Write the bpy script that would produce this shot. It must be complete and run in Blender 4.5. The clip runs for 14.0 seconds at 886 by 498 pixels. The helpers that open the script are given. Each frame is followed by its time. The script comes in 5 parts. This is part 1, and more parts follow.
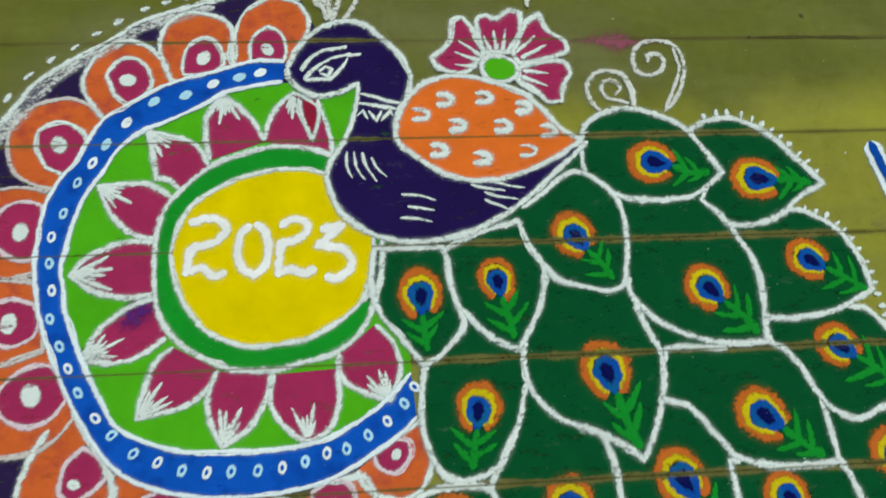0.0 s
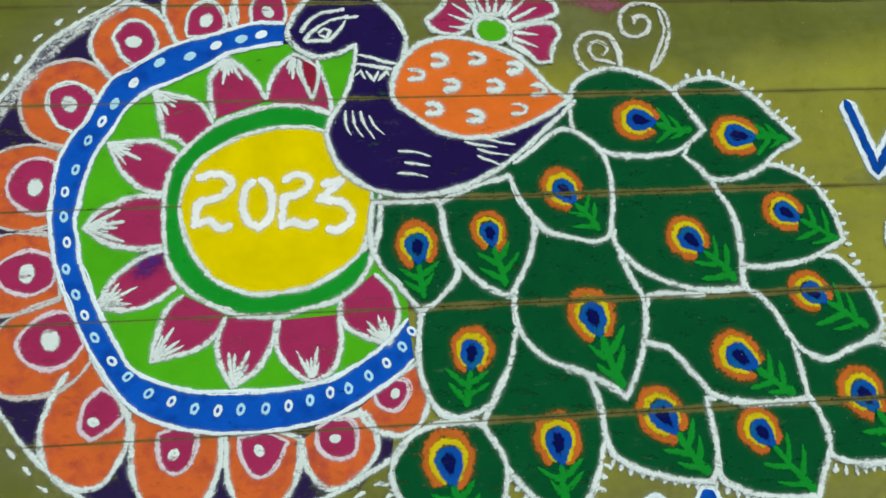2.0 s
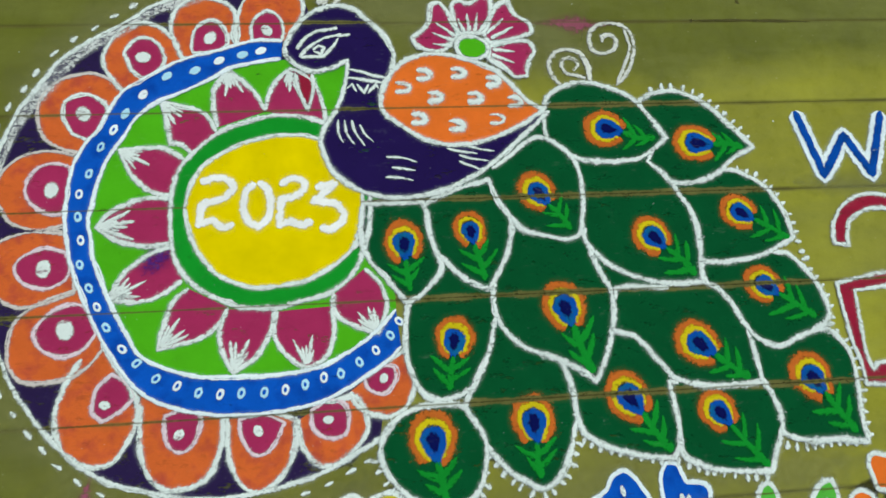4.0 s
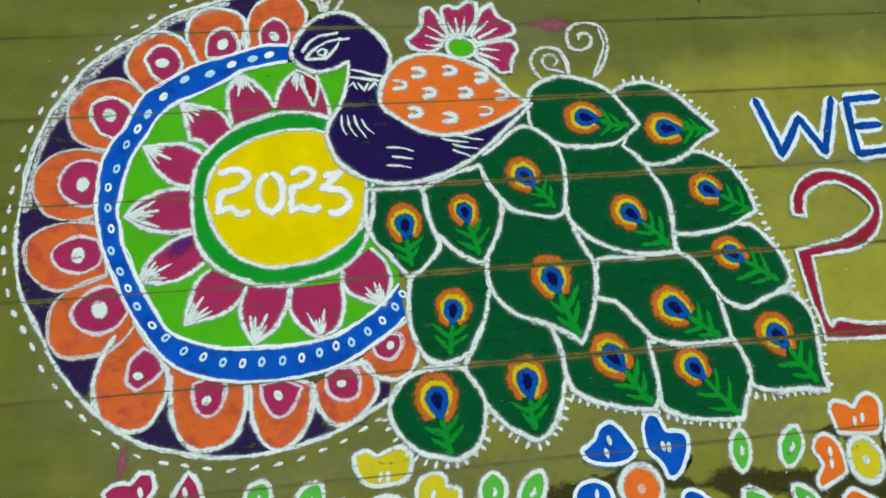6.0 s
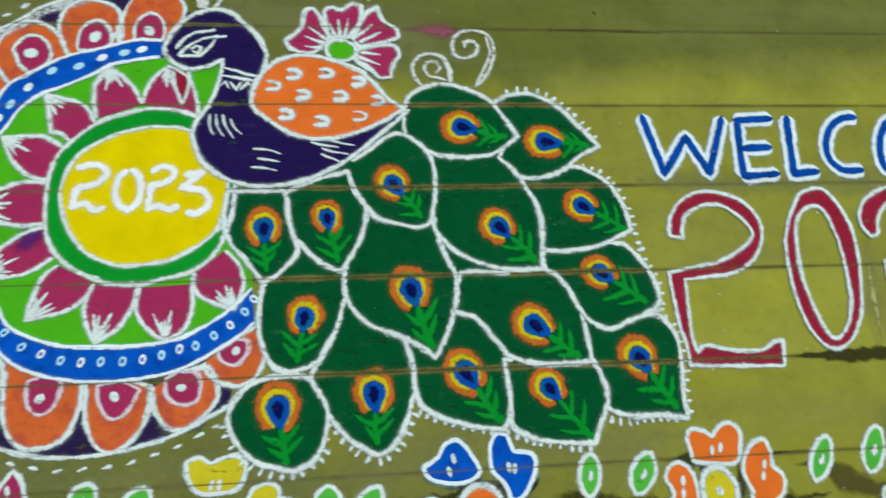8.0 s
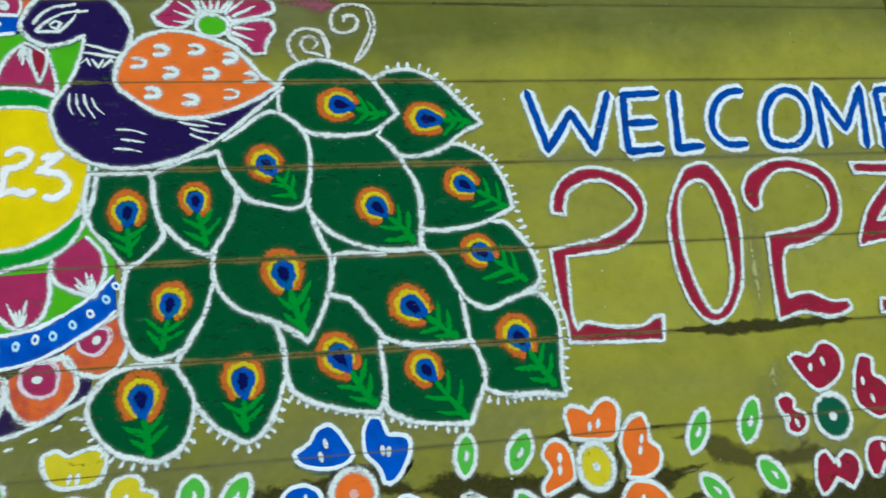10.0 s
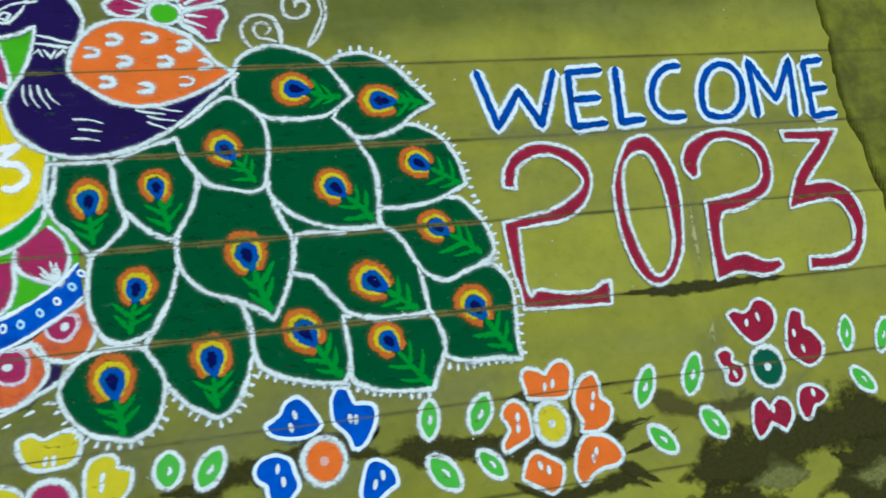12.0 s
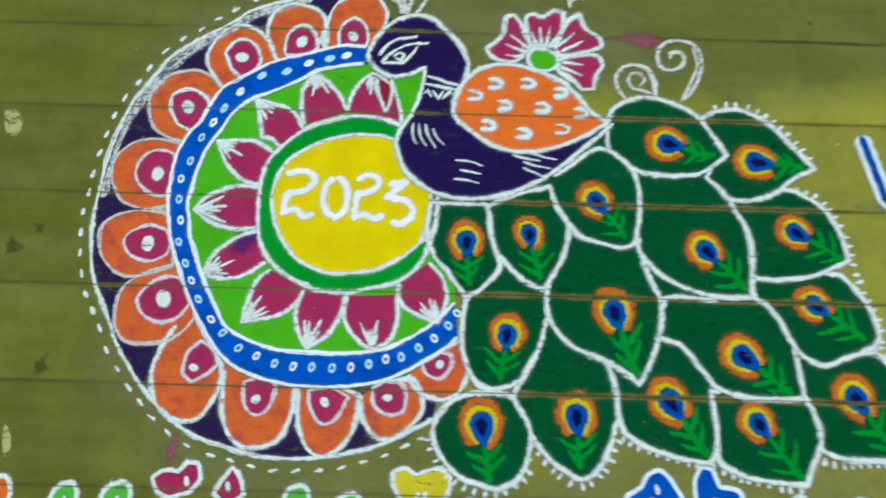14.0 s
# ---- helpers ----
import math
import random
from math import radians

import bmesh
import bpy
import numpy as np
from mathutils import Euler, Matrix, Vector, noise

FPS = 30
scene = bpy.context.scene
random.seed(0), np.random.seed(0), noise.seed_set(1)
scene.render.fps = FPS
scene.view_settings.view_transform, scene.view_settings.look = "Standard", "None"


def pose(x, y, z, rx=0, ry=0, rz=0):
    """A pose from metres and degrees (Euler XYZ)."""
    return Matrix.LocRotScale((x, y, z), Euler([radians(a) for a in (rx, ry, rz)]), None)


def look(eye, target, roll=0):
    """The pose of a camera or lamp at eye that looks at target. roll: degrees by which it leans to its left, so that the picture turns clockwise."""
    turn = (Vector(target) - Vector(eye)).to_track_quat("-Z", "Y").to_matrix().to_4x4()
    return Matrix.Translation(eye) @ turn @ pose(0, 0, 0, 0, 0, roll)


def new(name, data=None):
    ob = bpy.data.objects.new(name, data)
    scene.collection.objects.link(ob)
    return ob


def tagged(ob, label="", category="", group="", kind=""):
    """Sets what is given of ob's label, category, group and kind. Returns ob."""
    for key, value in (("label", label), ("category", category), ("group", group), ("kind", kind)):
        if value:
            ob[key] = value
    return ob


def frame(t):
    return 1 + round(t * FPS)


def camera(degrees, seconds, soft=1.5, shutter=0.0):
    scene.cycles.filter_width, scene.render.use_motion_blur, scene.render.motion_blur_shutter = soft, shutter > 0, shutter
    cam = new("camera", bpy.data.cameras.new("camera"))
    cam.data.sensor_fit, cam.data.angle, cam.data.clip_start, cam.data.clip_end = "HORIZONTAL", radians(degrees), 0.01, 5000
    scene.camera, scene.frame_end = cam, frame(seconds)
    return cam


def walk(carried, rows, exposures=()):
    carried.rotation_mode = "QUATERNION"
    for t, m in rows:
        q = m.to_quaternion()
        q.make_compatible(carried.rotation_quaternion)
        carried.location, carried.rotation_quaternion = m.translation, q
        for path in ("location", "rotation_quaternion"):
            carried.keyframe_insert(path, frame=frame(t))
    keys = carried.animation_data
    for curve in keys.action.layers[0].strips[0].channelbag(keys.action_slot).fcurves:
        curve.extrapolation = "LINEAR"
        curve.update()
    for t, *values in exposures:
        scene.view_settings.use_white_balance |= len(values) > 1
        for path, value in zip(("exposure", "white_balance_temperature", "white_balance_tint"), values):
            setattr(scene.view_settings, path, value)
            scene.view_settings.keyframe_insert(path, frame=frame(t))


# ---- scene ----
from mathutils.geometry import tessellate_polygon

# ---------------------------------------------------------------- camera
cam = camera(70.9, 14.0, soft=1.45, shutter=0.9)
PATH = [
    (0, (0.135, -0.612, 1.084), (0.269, -0.15, -0.858), 13.9),
    (0.5, (0.123, -0.63, 1.1), (0.242, -0.194, -0.848), 12.6),
    (1, (0.126, -0.644, 1.115), (0.239, -0.217, -0.836), 12.0),
    (1.5, (0.123, -0.671, 1.128), (0.25, -0.269, -0.827), 14.5),
    (2, (0.13, -0.672, 1.133), (0.276, -0.278, -0.822), 17.7),
    (2.5, (0.126, -0.675, 1.132), (0.268, -0.287, -0.825), 17.2),
    (3, (0.144, -0.686, 1.16), (0.306, -0.281, -0.792), 19.5),
    (5.5, (0.106, -0.81, 1.312), (0.302, -0.338, -0.621), 18.2),
    (6, (0.104, -0.828, 1.336), (0.311, -0.351, -0.595), 18.9),
    (6.5, (0.14, -0.84, 1.338), (0.296, -0.344, -0.593), 15.0),
    (7, (0.226, -0.824, 1.346), (0.359, -0.313, -0.584), 14.4),
    (7.5, (0.33, -0.825, 1.343), (0.478, -0.328, -0.588), 16.2),
    (8, (0.426, -0.823, 1.341), (0.616, -0.345, -0.592), 19.8),
    (8.5, (0.49, -0.821, 1.333), (0.688, -0.377, -0.607), 21.4),
    (9, (0.549, -0.826, 1.331), (0.767, -0.395, -0.61), 23.8),
    (11.5, (0.694, -0.849, 1.372), (1.046, -0.479, -0.562), 38.9),
    (12, (0.654, -0.86, 1.396), (1.023, -0.511, -0.538), 40.6),
    (12.5, (0.562, -0.858, 1.401), (0.844, -0.45, -0.537), 29.0),
    (13, (0.409, -0.838, 1.411), (0.553, -0.384, -0.531), 16.5),
    (13.5, (0.239, -0.775, 1.387), (0.241, -0.327, -0.562), 1.9),
    (14, (0.119, -0.731, 1.324), (0.115, -0.321, -0.634), 1.0),
]
EXPOSURES = [(0.0, -0.05, 7000, 10), (1.5, 0.0, 6950, 10), (3.0, 0.03, 6900, 10), (6.5, 0.05, 6780, 10), (9.0, 0.05, 6500, 10), (11.5, 0.08, 6080, 10), (12.5, 0.09, 5980, 10), (14.0, 0.09, 6380, 10)]
walk(cam, [(t, look(eye, target, roll)) for t, eye, target, roll in PATH], EXPOSURES)

SKY, SUN = 0.075, 2.5
# ---------------------------------------------------------------- light
world = bpy.data.worlds.new("overcast_world")
scene.world = world
world.use_nodes = True
wn, wl = world.node_tree.nodes, world.node_tree.links
sky = wn.new("ShaderNodeTexSky")
sky.sky_type, sky.sun_disc = "NISHITA", False
sky.sun_elevation, sky.sun_rotation = radians(62), radians(40)
wn["Background"].inputs["Strength"].default_value = SKY
wl.new(sky.outputs[0], wn["Background"].inputs["Color"])
sun = new("sun", bpy.data.lights.new("sun", "SUN"))
sun.data.energy, sun.data.angle, sun.data.color = SUN, radians(35), (0.94, 1.0, 0.93)
sun.matrix_world = look((1.6, 1.9, 5.0), (0, 0, 0))

# ---------------------------------------------------------------- materials
PITCH, JOINT = 0.2048, 0.0630          # rows of paving slabs: depth, and the line of one joint


class Graph:
    """Short spelling for a node material."""

    def __init__(self, name):
        self.mat = bpy.data.materials.new(name)
        self.mat.use_nodes = True
        self.nodes, self.links = self.mat.node_tree.nodes, self.mat.node_tree.links
        self.shader, self.out = self.nodes["Principled BSDF"], self.nodes["Material Output"]
        self.place = self.nodes.new("ShaderNodeNewGeometry").outputs["Position"]

    def put(self, socket, value):
        if isinstance(value, bpy.types.NodeSocket):
            self.links.new(value, socket)
        else:
            socket.default_value = value

    def math(self, op, a, b=0.0, c=None, clamp=False):
        n = self.nodes.new("ShaderNodeMath")
        n.operation, n.use_clamp = op, clamp
        self.put(n.inputs[0], a)
        self.put(n.inputs[1], b)
        if c is not None:
            self.put(n.inputs[2], c)
        return n.outputs[0]

    def noise(self, scale, detail=3.0, rough=0.55, stretch=(1, 1, 1), shift=0.0):
        m = self.nodes.new("ShaderNodeMapping")
        self.links.new(self.place, m.inputs["Vector"])
        m.inputs["Scale"].default_value = stretch
        m.inputs["Location"].default_value = (shift, shift * 0.7, 0)
        n = self.nodes.new("ShaderNodeTexNoise")
        self.links.new(m.outputs[0], n.inputs["Vector"])
        n.inputs["Scale"].default_value, n.inputs["Detail"].default_value, n.inputs["Roughness"].default_value = scale, detail, rough
        return n.outputs["Fac"]

    def span(self, v, a, b, c=0.0, d=1.0, smooth=False):
        n = self.nodes.new("ShaderNodeMapRange")
        n.interpolation_type = "SMOOTHSTEP" if smooth else "LINEAR"
        self.put(n.inputs["Value"], v)
        for key, val in (("From Min", a), ("From Max", b), ("To Min", c), ("To Max", d)):
            self.put(n.inputs[key], val)
        return n.outputs["Result"]

    def mix(self, f, a, b, kind="MIX"):
        n = self.nodes.new("ShaderNodeMix")
        n.data_type, n.blend_type = "RGBA", kind
        self.put(n.inputs[0], f)
        self.put(n.inputs[6], a if isinstance(a, bpy.types.NodeSocket) else (*a, 1))
        self.put(n.inputs[7], b if isinstance(b, bpy.types.NodeSocket) else (*b, 1))
        return n.outputs[2]

    def bump(self, height, strength, distance):
        n = self.nodes.new("ShaderNodeBump")
        n.inputs["Strength"].default_value, n.inputs["Distance"].default_value = strength, distance
        self.links.new(height, n.inputs["Height"])
        self.links.new(n.outputs[0], self.shader.inputs["Normal"])

    def clear(self, alpha):
        """Bare floor shows through where alpha is low."""
        t, m = self.nodes.new("ShaderNodeBsdfTransparent"), self.nodes.new("ShaderNodeMixShader")
        self.put(m.inputs[0], alpha)
        self.links.new(t.outputs[0], m.inputs[1])
        self.links.new(self.shader.outputs[0], m.inputs[2])
        self.links.new(m.outputs[0], self.out.inputs["Surface"])

    def attribute(self, name):
        n = self.nodes.new("ShaderNodeAttribute")
        n.attribute_name = name
        return n.outputs["Fac"]

    def joint_distance(self):
        s = self.nodes.new("ShaderNodeSeparateXYZ")
        self.links.new(self.place, s.inputs[0])
        return self.math("PINGPONG", self.math("SUBTRACT", s.outputs["Y"], JOINT), PITCH / 2)


def powder(name, colour, gap=1.0, thin=0.25, wear=0.5, seed=0.0, tint=None, grit=(0.8, 0.82, 0.8), dust=0.34, ragged=1.0, sweep=0.13):
    """Dry coloured powder: grains, uneven cover, lost where it fell into the joints of the floor."""
    g = Graph(name)
    grain = g.noise(900, 2, 0.6, shift=seed)
    patch = g.noise(14, 4, 0.6, shift=seed + 3)
    scuff = g.noise(60, 4, 0.7, (0.35, 1, 1), shift=seed + 7)
    tone = g.math("ADD", g.span(patch, 0.3, 0.7, 0.90, 1.08), g.span(grain, 0.25, 0.75, -0.12, 0.12))
    body = g.nodes.new("ShaderNodeVectorMath")
    body.operation = "SCALE"
    rgb = g.nodes.new("ShaderNodeRGB")
    rgb.outputs[0].default_value = (*colour, 1)
    base = rgb.outputs[0]
    if tint:
        base = g.mix(g.span(g.noise(22, 3, 0.6, shift=seed + 11), 0.48, 0.68), base, tint)
    g.links.new(base, body.inputs[0])
    g.links.new(tone, body.inputs["Scale"])
    col = body.outputs[0]
    # stray pale grains
    stray = g.span(g.noise(330, 1, 0.5, shift=seed + 5), 0.80, 0.83)
    col = g.mix(g.math("MULTIPLY", stray, 0.75), col, grit)
    # pale dust trodden and blown over the bed in short streaks
    swept = g.span(g.noise(34, 6, 0.85, (0.5, 1.3, 1), shift=seed + 51), 0.60, 0.76, 0.0, sweep)
    col = g.mix(swept, col, (0.42, 0.46, 0.40))
    # soil washed over the powder along the joints of the floor
    d = g.joint_distance()
    along = g.noise(26, 4, 0.65, (0.5, 1, 1), shift=seed + 2)
    dusty = g.math("MULTIPLY", g.span(d, 0.003, 0.014, 0.45, 0.0), g.math("MULTIPLY", g.span(along, 0.35, 0.7, 0.0, 1.0), min(1.0, gap)))
    col = g.mix(dusty, col, (0.095, 0.100, 0.035))
    if gap > 0.05:
        width = g.math("MULTIPLY", g.span(along, 0.3, 0.66, 0.0020, 0.0066), gap)
        fray = 0.0024 * min(1.0, gap)
        frayed = g.math("ADD", d, g.span(g.noise(260, 4, 0.75, shift=seed + 31), 0.3, 0.7, -fray, fray))
        col = g.mix(g.span(g.math("SUBTRACT", frayed, width), -0.0006, 0.0012, min(0.92, 0.35 + 0.8 * gap), 0.0), col, g.mix(g.span(along, 0.3, 0.7), (0.092, 0.090, 0.024), (0.160, 0.152, 0.048)))
        crack = g.math("ADD", d, g.span(g.noise(120, 3, 0.7, shift=seed + 33), 0.3, 0.7, -0.0012, 0.0012))
        col = g.mix(g.span(crack, 0.0004, 0.0018, 0.8 * min(1.0, gap), 0.0), col, (0.036, 0.035, 0.010))
    g.links.new(col, g.shader.inputs["Base Color"])
    g.shader.inputs["Roughness"].default_value = 0.95
    g.shader.inputs["Specular IOR Level"].default_value = 0.03
    g.bump(g.math("ADD", grain, g.math("MULTIPLY", scuff, 0.8)), 0.45, 0.0012)
    # cover: thinner at the rim of each stroke, gone over the joints
    cover = g.attribute("cover")
    rough = g.span(g.noise(230, 6, 0.95, shift=seed + 9), 0.30, 0.70, -0.22, 1.26)
    rim = g.math("ADD", rough, g.span(g.noise(75, 4, 0.7, shift=seed + 21), 0.3, 0.7, -0.30, 0.50))
    rim = g.math("MULTIPLY_ADD", rim, ragged, 0.62 * (1 - ragged))
    keep = g.span(g.math("SUBTRACT", cover, rim), -0.12, 0.12)
    bare = g.span(g.noise(48, 5, 0.78, (0.45, 1, 1), shift=seed + 13), 0.31 + 0.03 * wear, 0.39 + 0.03 * wear, thin, 1.0)
    # a thin veil of fine dust beyond the rim, streaky and broken
    veil = g.math("MULTIPLY", g.span(cover, -0.16, 0.75, 0.0, dust, True), g.span(g.noise(120, 5, 0.75, shift=seed + 41), 0.36, 0.66))
    keep = g.math("MAXIMUM", g.math("MULTIPLY", keep, bare), veil)
    g.clear(g.math("MULTIPLY", keep, 1.0, clamp=True))
    return g.mat


M = {
    "white": powder("white_powder", (0.70, 0.79, 0.75), gap=0.3, thin=0.3, wear=1.4, seed=1, dust=0.6),
    "thin_white": powder("thin_white_powder", (0.66, 0.69, 0.62), gap=0.4, thin=0.3, wear=2.6, seed=2),
    "orange": powder("orange_powder", (0.79, 0.165, 0.024), gap=0.4, thin=0.6, seed=3, wear=0.2),
    "worn_orange": powder("worn_orange_powder", (0.66, 0.130, 0.030), gap=0.5, thin=0.8, seed=29, wear=1.2, tint=(0.50, 0.080, 0.040)),
    "worn_navy": powder("worn_navy_powder", (0.024, 0.014, 0.062), gap=0.9, thin=0.35, seed=30, wear=2.2, grit=(0.3, 0.3, 0.32)),
    "magenta": powder("magenta_powder", (0.37, 0.026, 0.098), gap=0.4, thin=0.6, seed=4),
    "navy": powder("navy_powder", (0.016, 0.008, 0.070), gap=0.8, thin=0.55, seed=5),
    "dark_green": powder("dark_green_powder", (0.0004, 0.078, 0.023), gap=1.3, thin=0.45, wear=1.0, seed=6),
    "yellow": powder("yellow_powder", (0.76, 0.60, 0.001), gap=0.0, thin=0.85, wear=-1, seed=7, sweep=0.03),
    "green": powder("green_powder", (0.002, 0.28, 0.022), gap=0.25, seed=8, wear=-0.8),
    "lime": powder("lime_powder", (0.070, 0.43, 0.012), gap=0.35, seed=9, wear=-0.8),
    "blue": powder("blue_powder", (0.0004, 0.092, 0.50), gap=0.3, thin=0.6, seed=10, wear=-0.5, tint=(0.0006, 0.060, 0.38), dust=0.15, sweep=0.0, grit=(0.25, 0.55, 0.8)),
    "light_blue": powder("light_blue_powder", (0.40, 0.72, 0.86), gap=0.2, seed=11, wear=-1),
    "red": powder("crimson_powder", (0.31, 0.015, 0.040), gap=0.5, seed=12, wear=1.2, thin=0.5, tint=(0.25, 0.018, 0.040)),
    "stem": powder("leaf_green_powder", (0.0012, 0.25, 0.026), gap=0.8, thin=0.5, seed=13, wear=0.0),
    "eye_orange": powder("eye_orange_powder", (0.54, 0.135, 0.022), gap=1.2, thin=0.5, seed=14, wear=0.8),
    "eye_yellow": powder("eye_yellow_powder", (0.62, 0.50, 0.012), gap=1.2, thin=0.4, seed=15, wear=0.6, grit=(0.3, 0.12, 0.02)),
    "eye_blue": powder("eye_blue_powder", (0.001, 0.075, 0.37), gap=0.8, seed=16, wear=-0.5, tint=(0.002, 0.12, 0.27)),
    "eye_dark": powder("eye_dark_powder", (0.003, 0.006, 0.080), gap=0.8, seed=17, wear=-0.5),
    "blue_white": powder("blue_tinged_white_powder", (0.74, 0.86, 0.88), gap=0.3, thin=0.5, wear=0.0, seed=25, ragged=0.55),
    "letter_blue": powder("letter_blue_powder", (0.0005, 0.070, 0.37), ragged=0.7, gap=0.3, seed=26, wear=0.2, thin=0.5, tint=(0.0015, 0.045, 0.22), dust=0.08, sweep=0.03, grit=(0.25, 0.55, 0.8)),
    "dusty_white": powder("dusty_white_powder", (0.60, 0.56, 0.52), gap=0.4, thin=0.2, wear=1.6, seed=27, dust=0.5),
    "rose_white": powder("rose_white_powder", (0.72, 0.60, 0.64), gap=0.4, thin=0.3, wear=1.0, seed=28, dust=0.5),
    "clean_white": powder("clean_white_powder", (0.84, 0.87, 0.84), gap=0.0, wear=-1.0, thin=0.6, seed=31, dust=0.2, ragged=0.8),
    "cyan_dust": powder("cyan_dust", (0.30, 0.62, 0.74), gap=0.4, seed=32, thin=0.1, wear=3.0, dust=0.3),
    "rim_dust": powder("rim_dust", (0.62, 0.66, 0.64), gap=0.4, seed=33, thin=0.0, wear=3.0, dust=0.45),
    "violet": powder("violet_powder", (0.10, 0.020, 0.17), gap=0.3, seed=18, thin=0.1, wear=2.0),
    "pink_dust": powder("pink_dust", (0.29, 0.08, 0.12), gap=0.3, seed=19, thin=0.15, wear=2.0, dust=0.5),
    "fresh_green": powder("fresh_green_powder", (0.085, 0.46, 0.055), gap=0.4, seed=20, wear=-0.5),
    "flower_yellow": powder("flower_yellow_powder", (0.62, 0.53, 0.022), gap=0.4, seed=21, wear=0.2),
    "deep_green": powder("deep_green_powder", (0.006, 0.10, 0.050), gap=0.5, seed=22, wear=0.6),
    "pale_pink": powder("pale_pink_powder", (0.80, 0.42, 0.33), gap=0.4, seed=23, wear=0.0),
    "pale_dust": powder("pale_dust", (0.42, 0.42, 0.16), gap=0.5, seed=24, thin=0.1, wear=3.5),
}


def stone(name, light, dark, moss, rough=0.62, worn_or_dim=True):
    g = Graph(name)
    info = g.nodes.new("ShaderNodeObjectInfo")
    cloud = g.noise(3.1, 4, 0.6)
    fine = g.noise(38, 5, 0.65)
    grain = g.noise(420, 2, 0.6)
    streak = g.noise(9, 4, 0.6, (0.22, 1, 1), shift=5)
    x = g.nodes.new("ShaderNodeSeparateXYZ")
    g.links.new(g.place, x.inputs[0])
    # falloff of the light towards -x and +y, put into the stone's colour
    if worn_or_dim:
        falloff = g.math("ADD", x.outputs["X"], g.span(cloud, 0.3, 0.7, -0.6, 0.6))
        falloff = g.math("SUBTRACT", falloff, g.span(x.outputs["Y"], -0.15, 0.06, 0.0, 2.5))
        col = g.mix(g.span(falloff, -0.6, 1.0), dark, light)
    else:
        col = g.mix(g.span(g.noise(11, 5, 0.7, shift=3), 0.36, 0.64), dark, light)
    col = g.mix(g.span(streak, 0.42, 0.72, 0.0, 0.45), col, moss)
    col = g.mix(g.span(fine, 0.55, 0.78, 0.0, 0.25), col, tuple(0.7 * c for c in dark))
    each = g.span(info.outputs["Random"], 0, 1, 0.88, 1.10)
    mottle = g.math("MULTIPLY", g.span(g.noise(7, 5, 0.65, shift=12), 0.3, 0.7, 0.86, 1.12), g.span(g.noise(26, 4, 0.7, shift=14), 0.3, 0.7, 0.96, 1.04))
    tone = g.math("MULTIPLY", g.math("MULTIPLY", each, mottle), g.span(grain, 0.2, 0.8, 0.90, 1.10))
    v = g.nodes.new("ShaderNodeVectorMath")
    v.operation = "SCALE"
    g.links.new(col, v.inputs[0])
    g.links.new(tone, v.inputs["Scale"])
    speck = g.span(g.noise(150, 1, 0.4, shift=8), 0.765, 0.785, 0, 0.35)
    col = g.mix(speck, v.outputs[0], (0.42, 0.42, 0.25))
    pit = g.span(g.noise(75, 2, 0.5, shift=17), 0.76, 0.79, 0, 0.7)
    col = g.mix(pit, col, (0.03, 0.026, 0.008))
    # soil washed along the edges of the slabs
    d = g.joint_distance()
    edge = g.math("MULTIPLY", g.span(d, 0.0006, 0.0085, 0.9, 0.0, True), g.span(g.noise(13, 4, 0.65, (0.5, 1, 1), shift=4), 0.30, 0.62, 0.15, 1.0))
    col = g.mix(edge, col, (0.088, 0.082, 0.019))
    g.links.new(col, g.shader.inputs["Base Color"])
    g.links.new(g.span(fine, 0.3, 0.7, rough - 0.1, rough + 0.15), g.shader.inputs["Roughness"])
    g.shader.inputs["Specular IOR Level"].default_value = 0.10
    g.bump(g.math("ADD", g.math("MULTIPLY", fine, 1.5), grain), 0.35, 0.0015)
    return g.mat


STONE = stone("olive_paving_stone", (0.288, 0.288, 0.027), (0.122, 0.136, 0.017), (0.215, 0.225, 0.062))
MOSSY = stone("mossy_stone", (0.190, 0.200, 0.014), (0.092, 0.098, 0.012), (0.125, 0.130, 0.030), 0.75, worn_or_dim=False)
SOIL = stone("joint_soil", (0.150, 0.144, 0.026), (0.110, 0.104, 0.018), (0.12, 0.116, 0.026), 0.9, worn_or_dim=False)


def damp(name, colour, strength, soft=1.0):
    g = Graph(name)
    big, small = g.noise(11, 5, 0.62, shift=2), g.noise(90, 4, 0.7, shift=6)
    g.links.new(g.mix(g.span(small, 0.3, 0.7), colour, tuple(1.9 * c for c in colour)), g.shader.inputs["Base Color"])
    g.shader.inputs["Roughness"].default_value = 0.6
    g.shader.inputs["Specular IOR Level"].default_value = 0.06
    edge = g.math("ADD", g.math("MULTIPLY", g.span(big, 0.3, 0.7), 0.9), g.math("MULTIPLY", g.span(g.noise(34, 5, 0.75, shift=9), 0.3, 0.7), 0.45))
    a = g.span(g.math("SUBTRACT", g.math("ADD", g.attribute("cover"), 0.25), edge), 0.09 - 0.25 * soft, 0.09 + 0.25 * soft, 0.0, strength)
    g.clear(a)
    g.bump(small, 0.4, 0.001)
    return g.mat


M["damp"] = damp("damp_dirt", (0.028, 0.027, 0.005), 0.97)
M["haze"] = damp("powder_haze", (0.17, 0.175, 0.065), 0.42, 3.2)
M["dry"] = damp("dry_dirt", (0.125, 0.130, 0.036), 0.85)
M["grime"] = damp("grime", (0.060, 0.055, 0.014), 0.7)


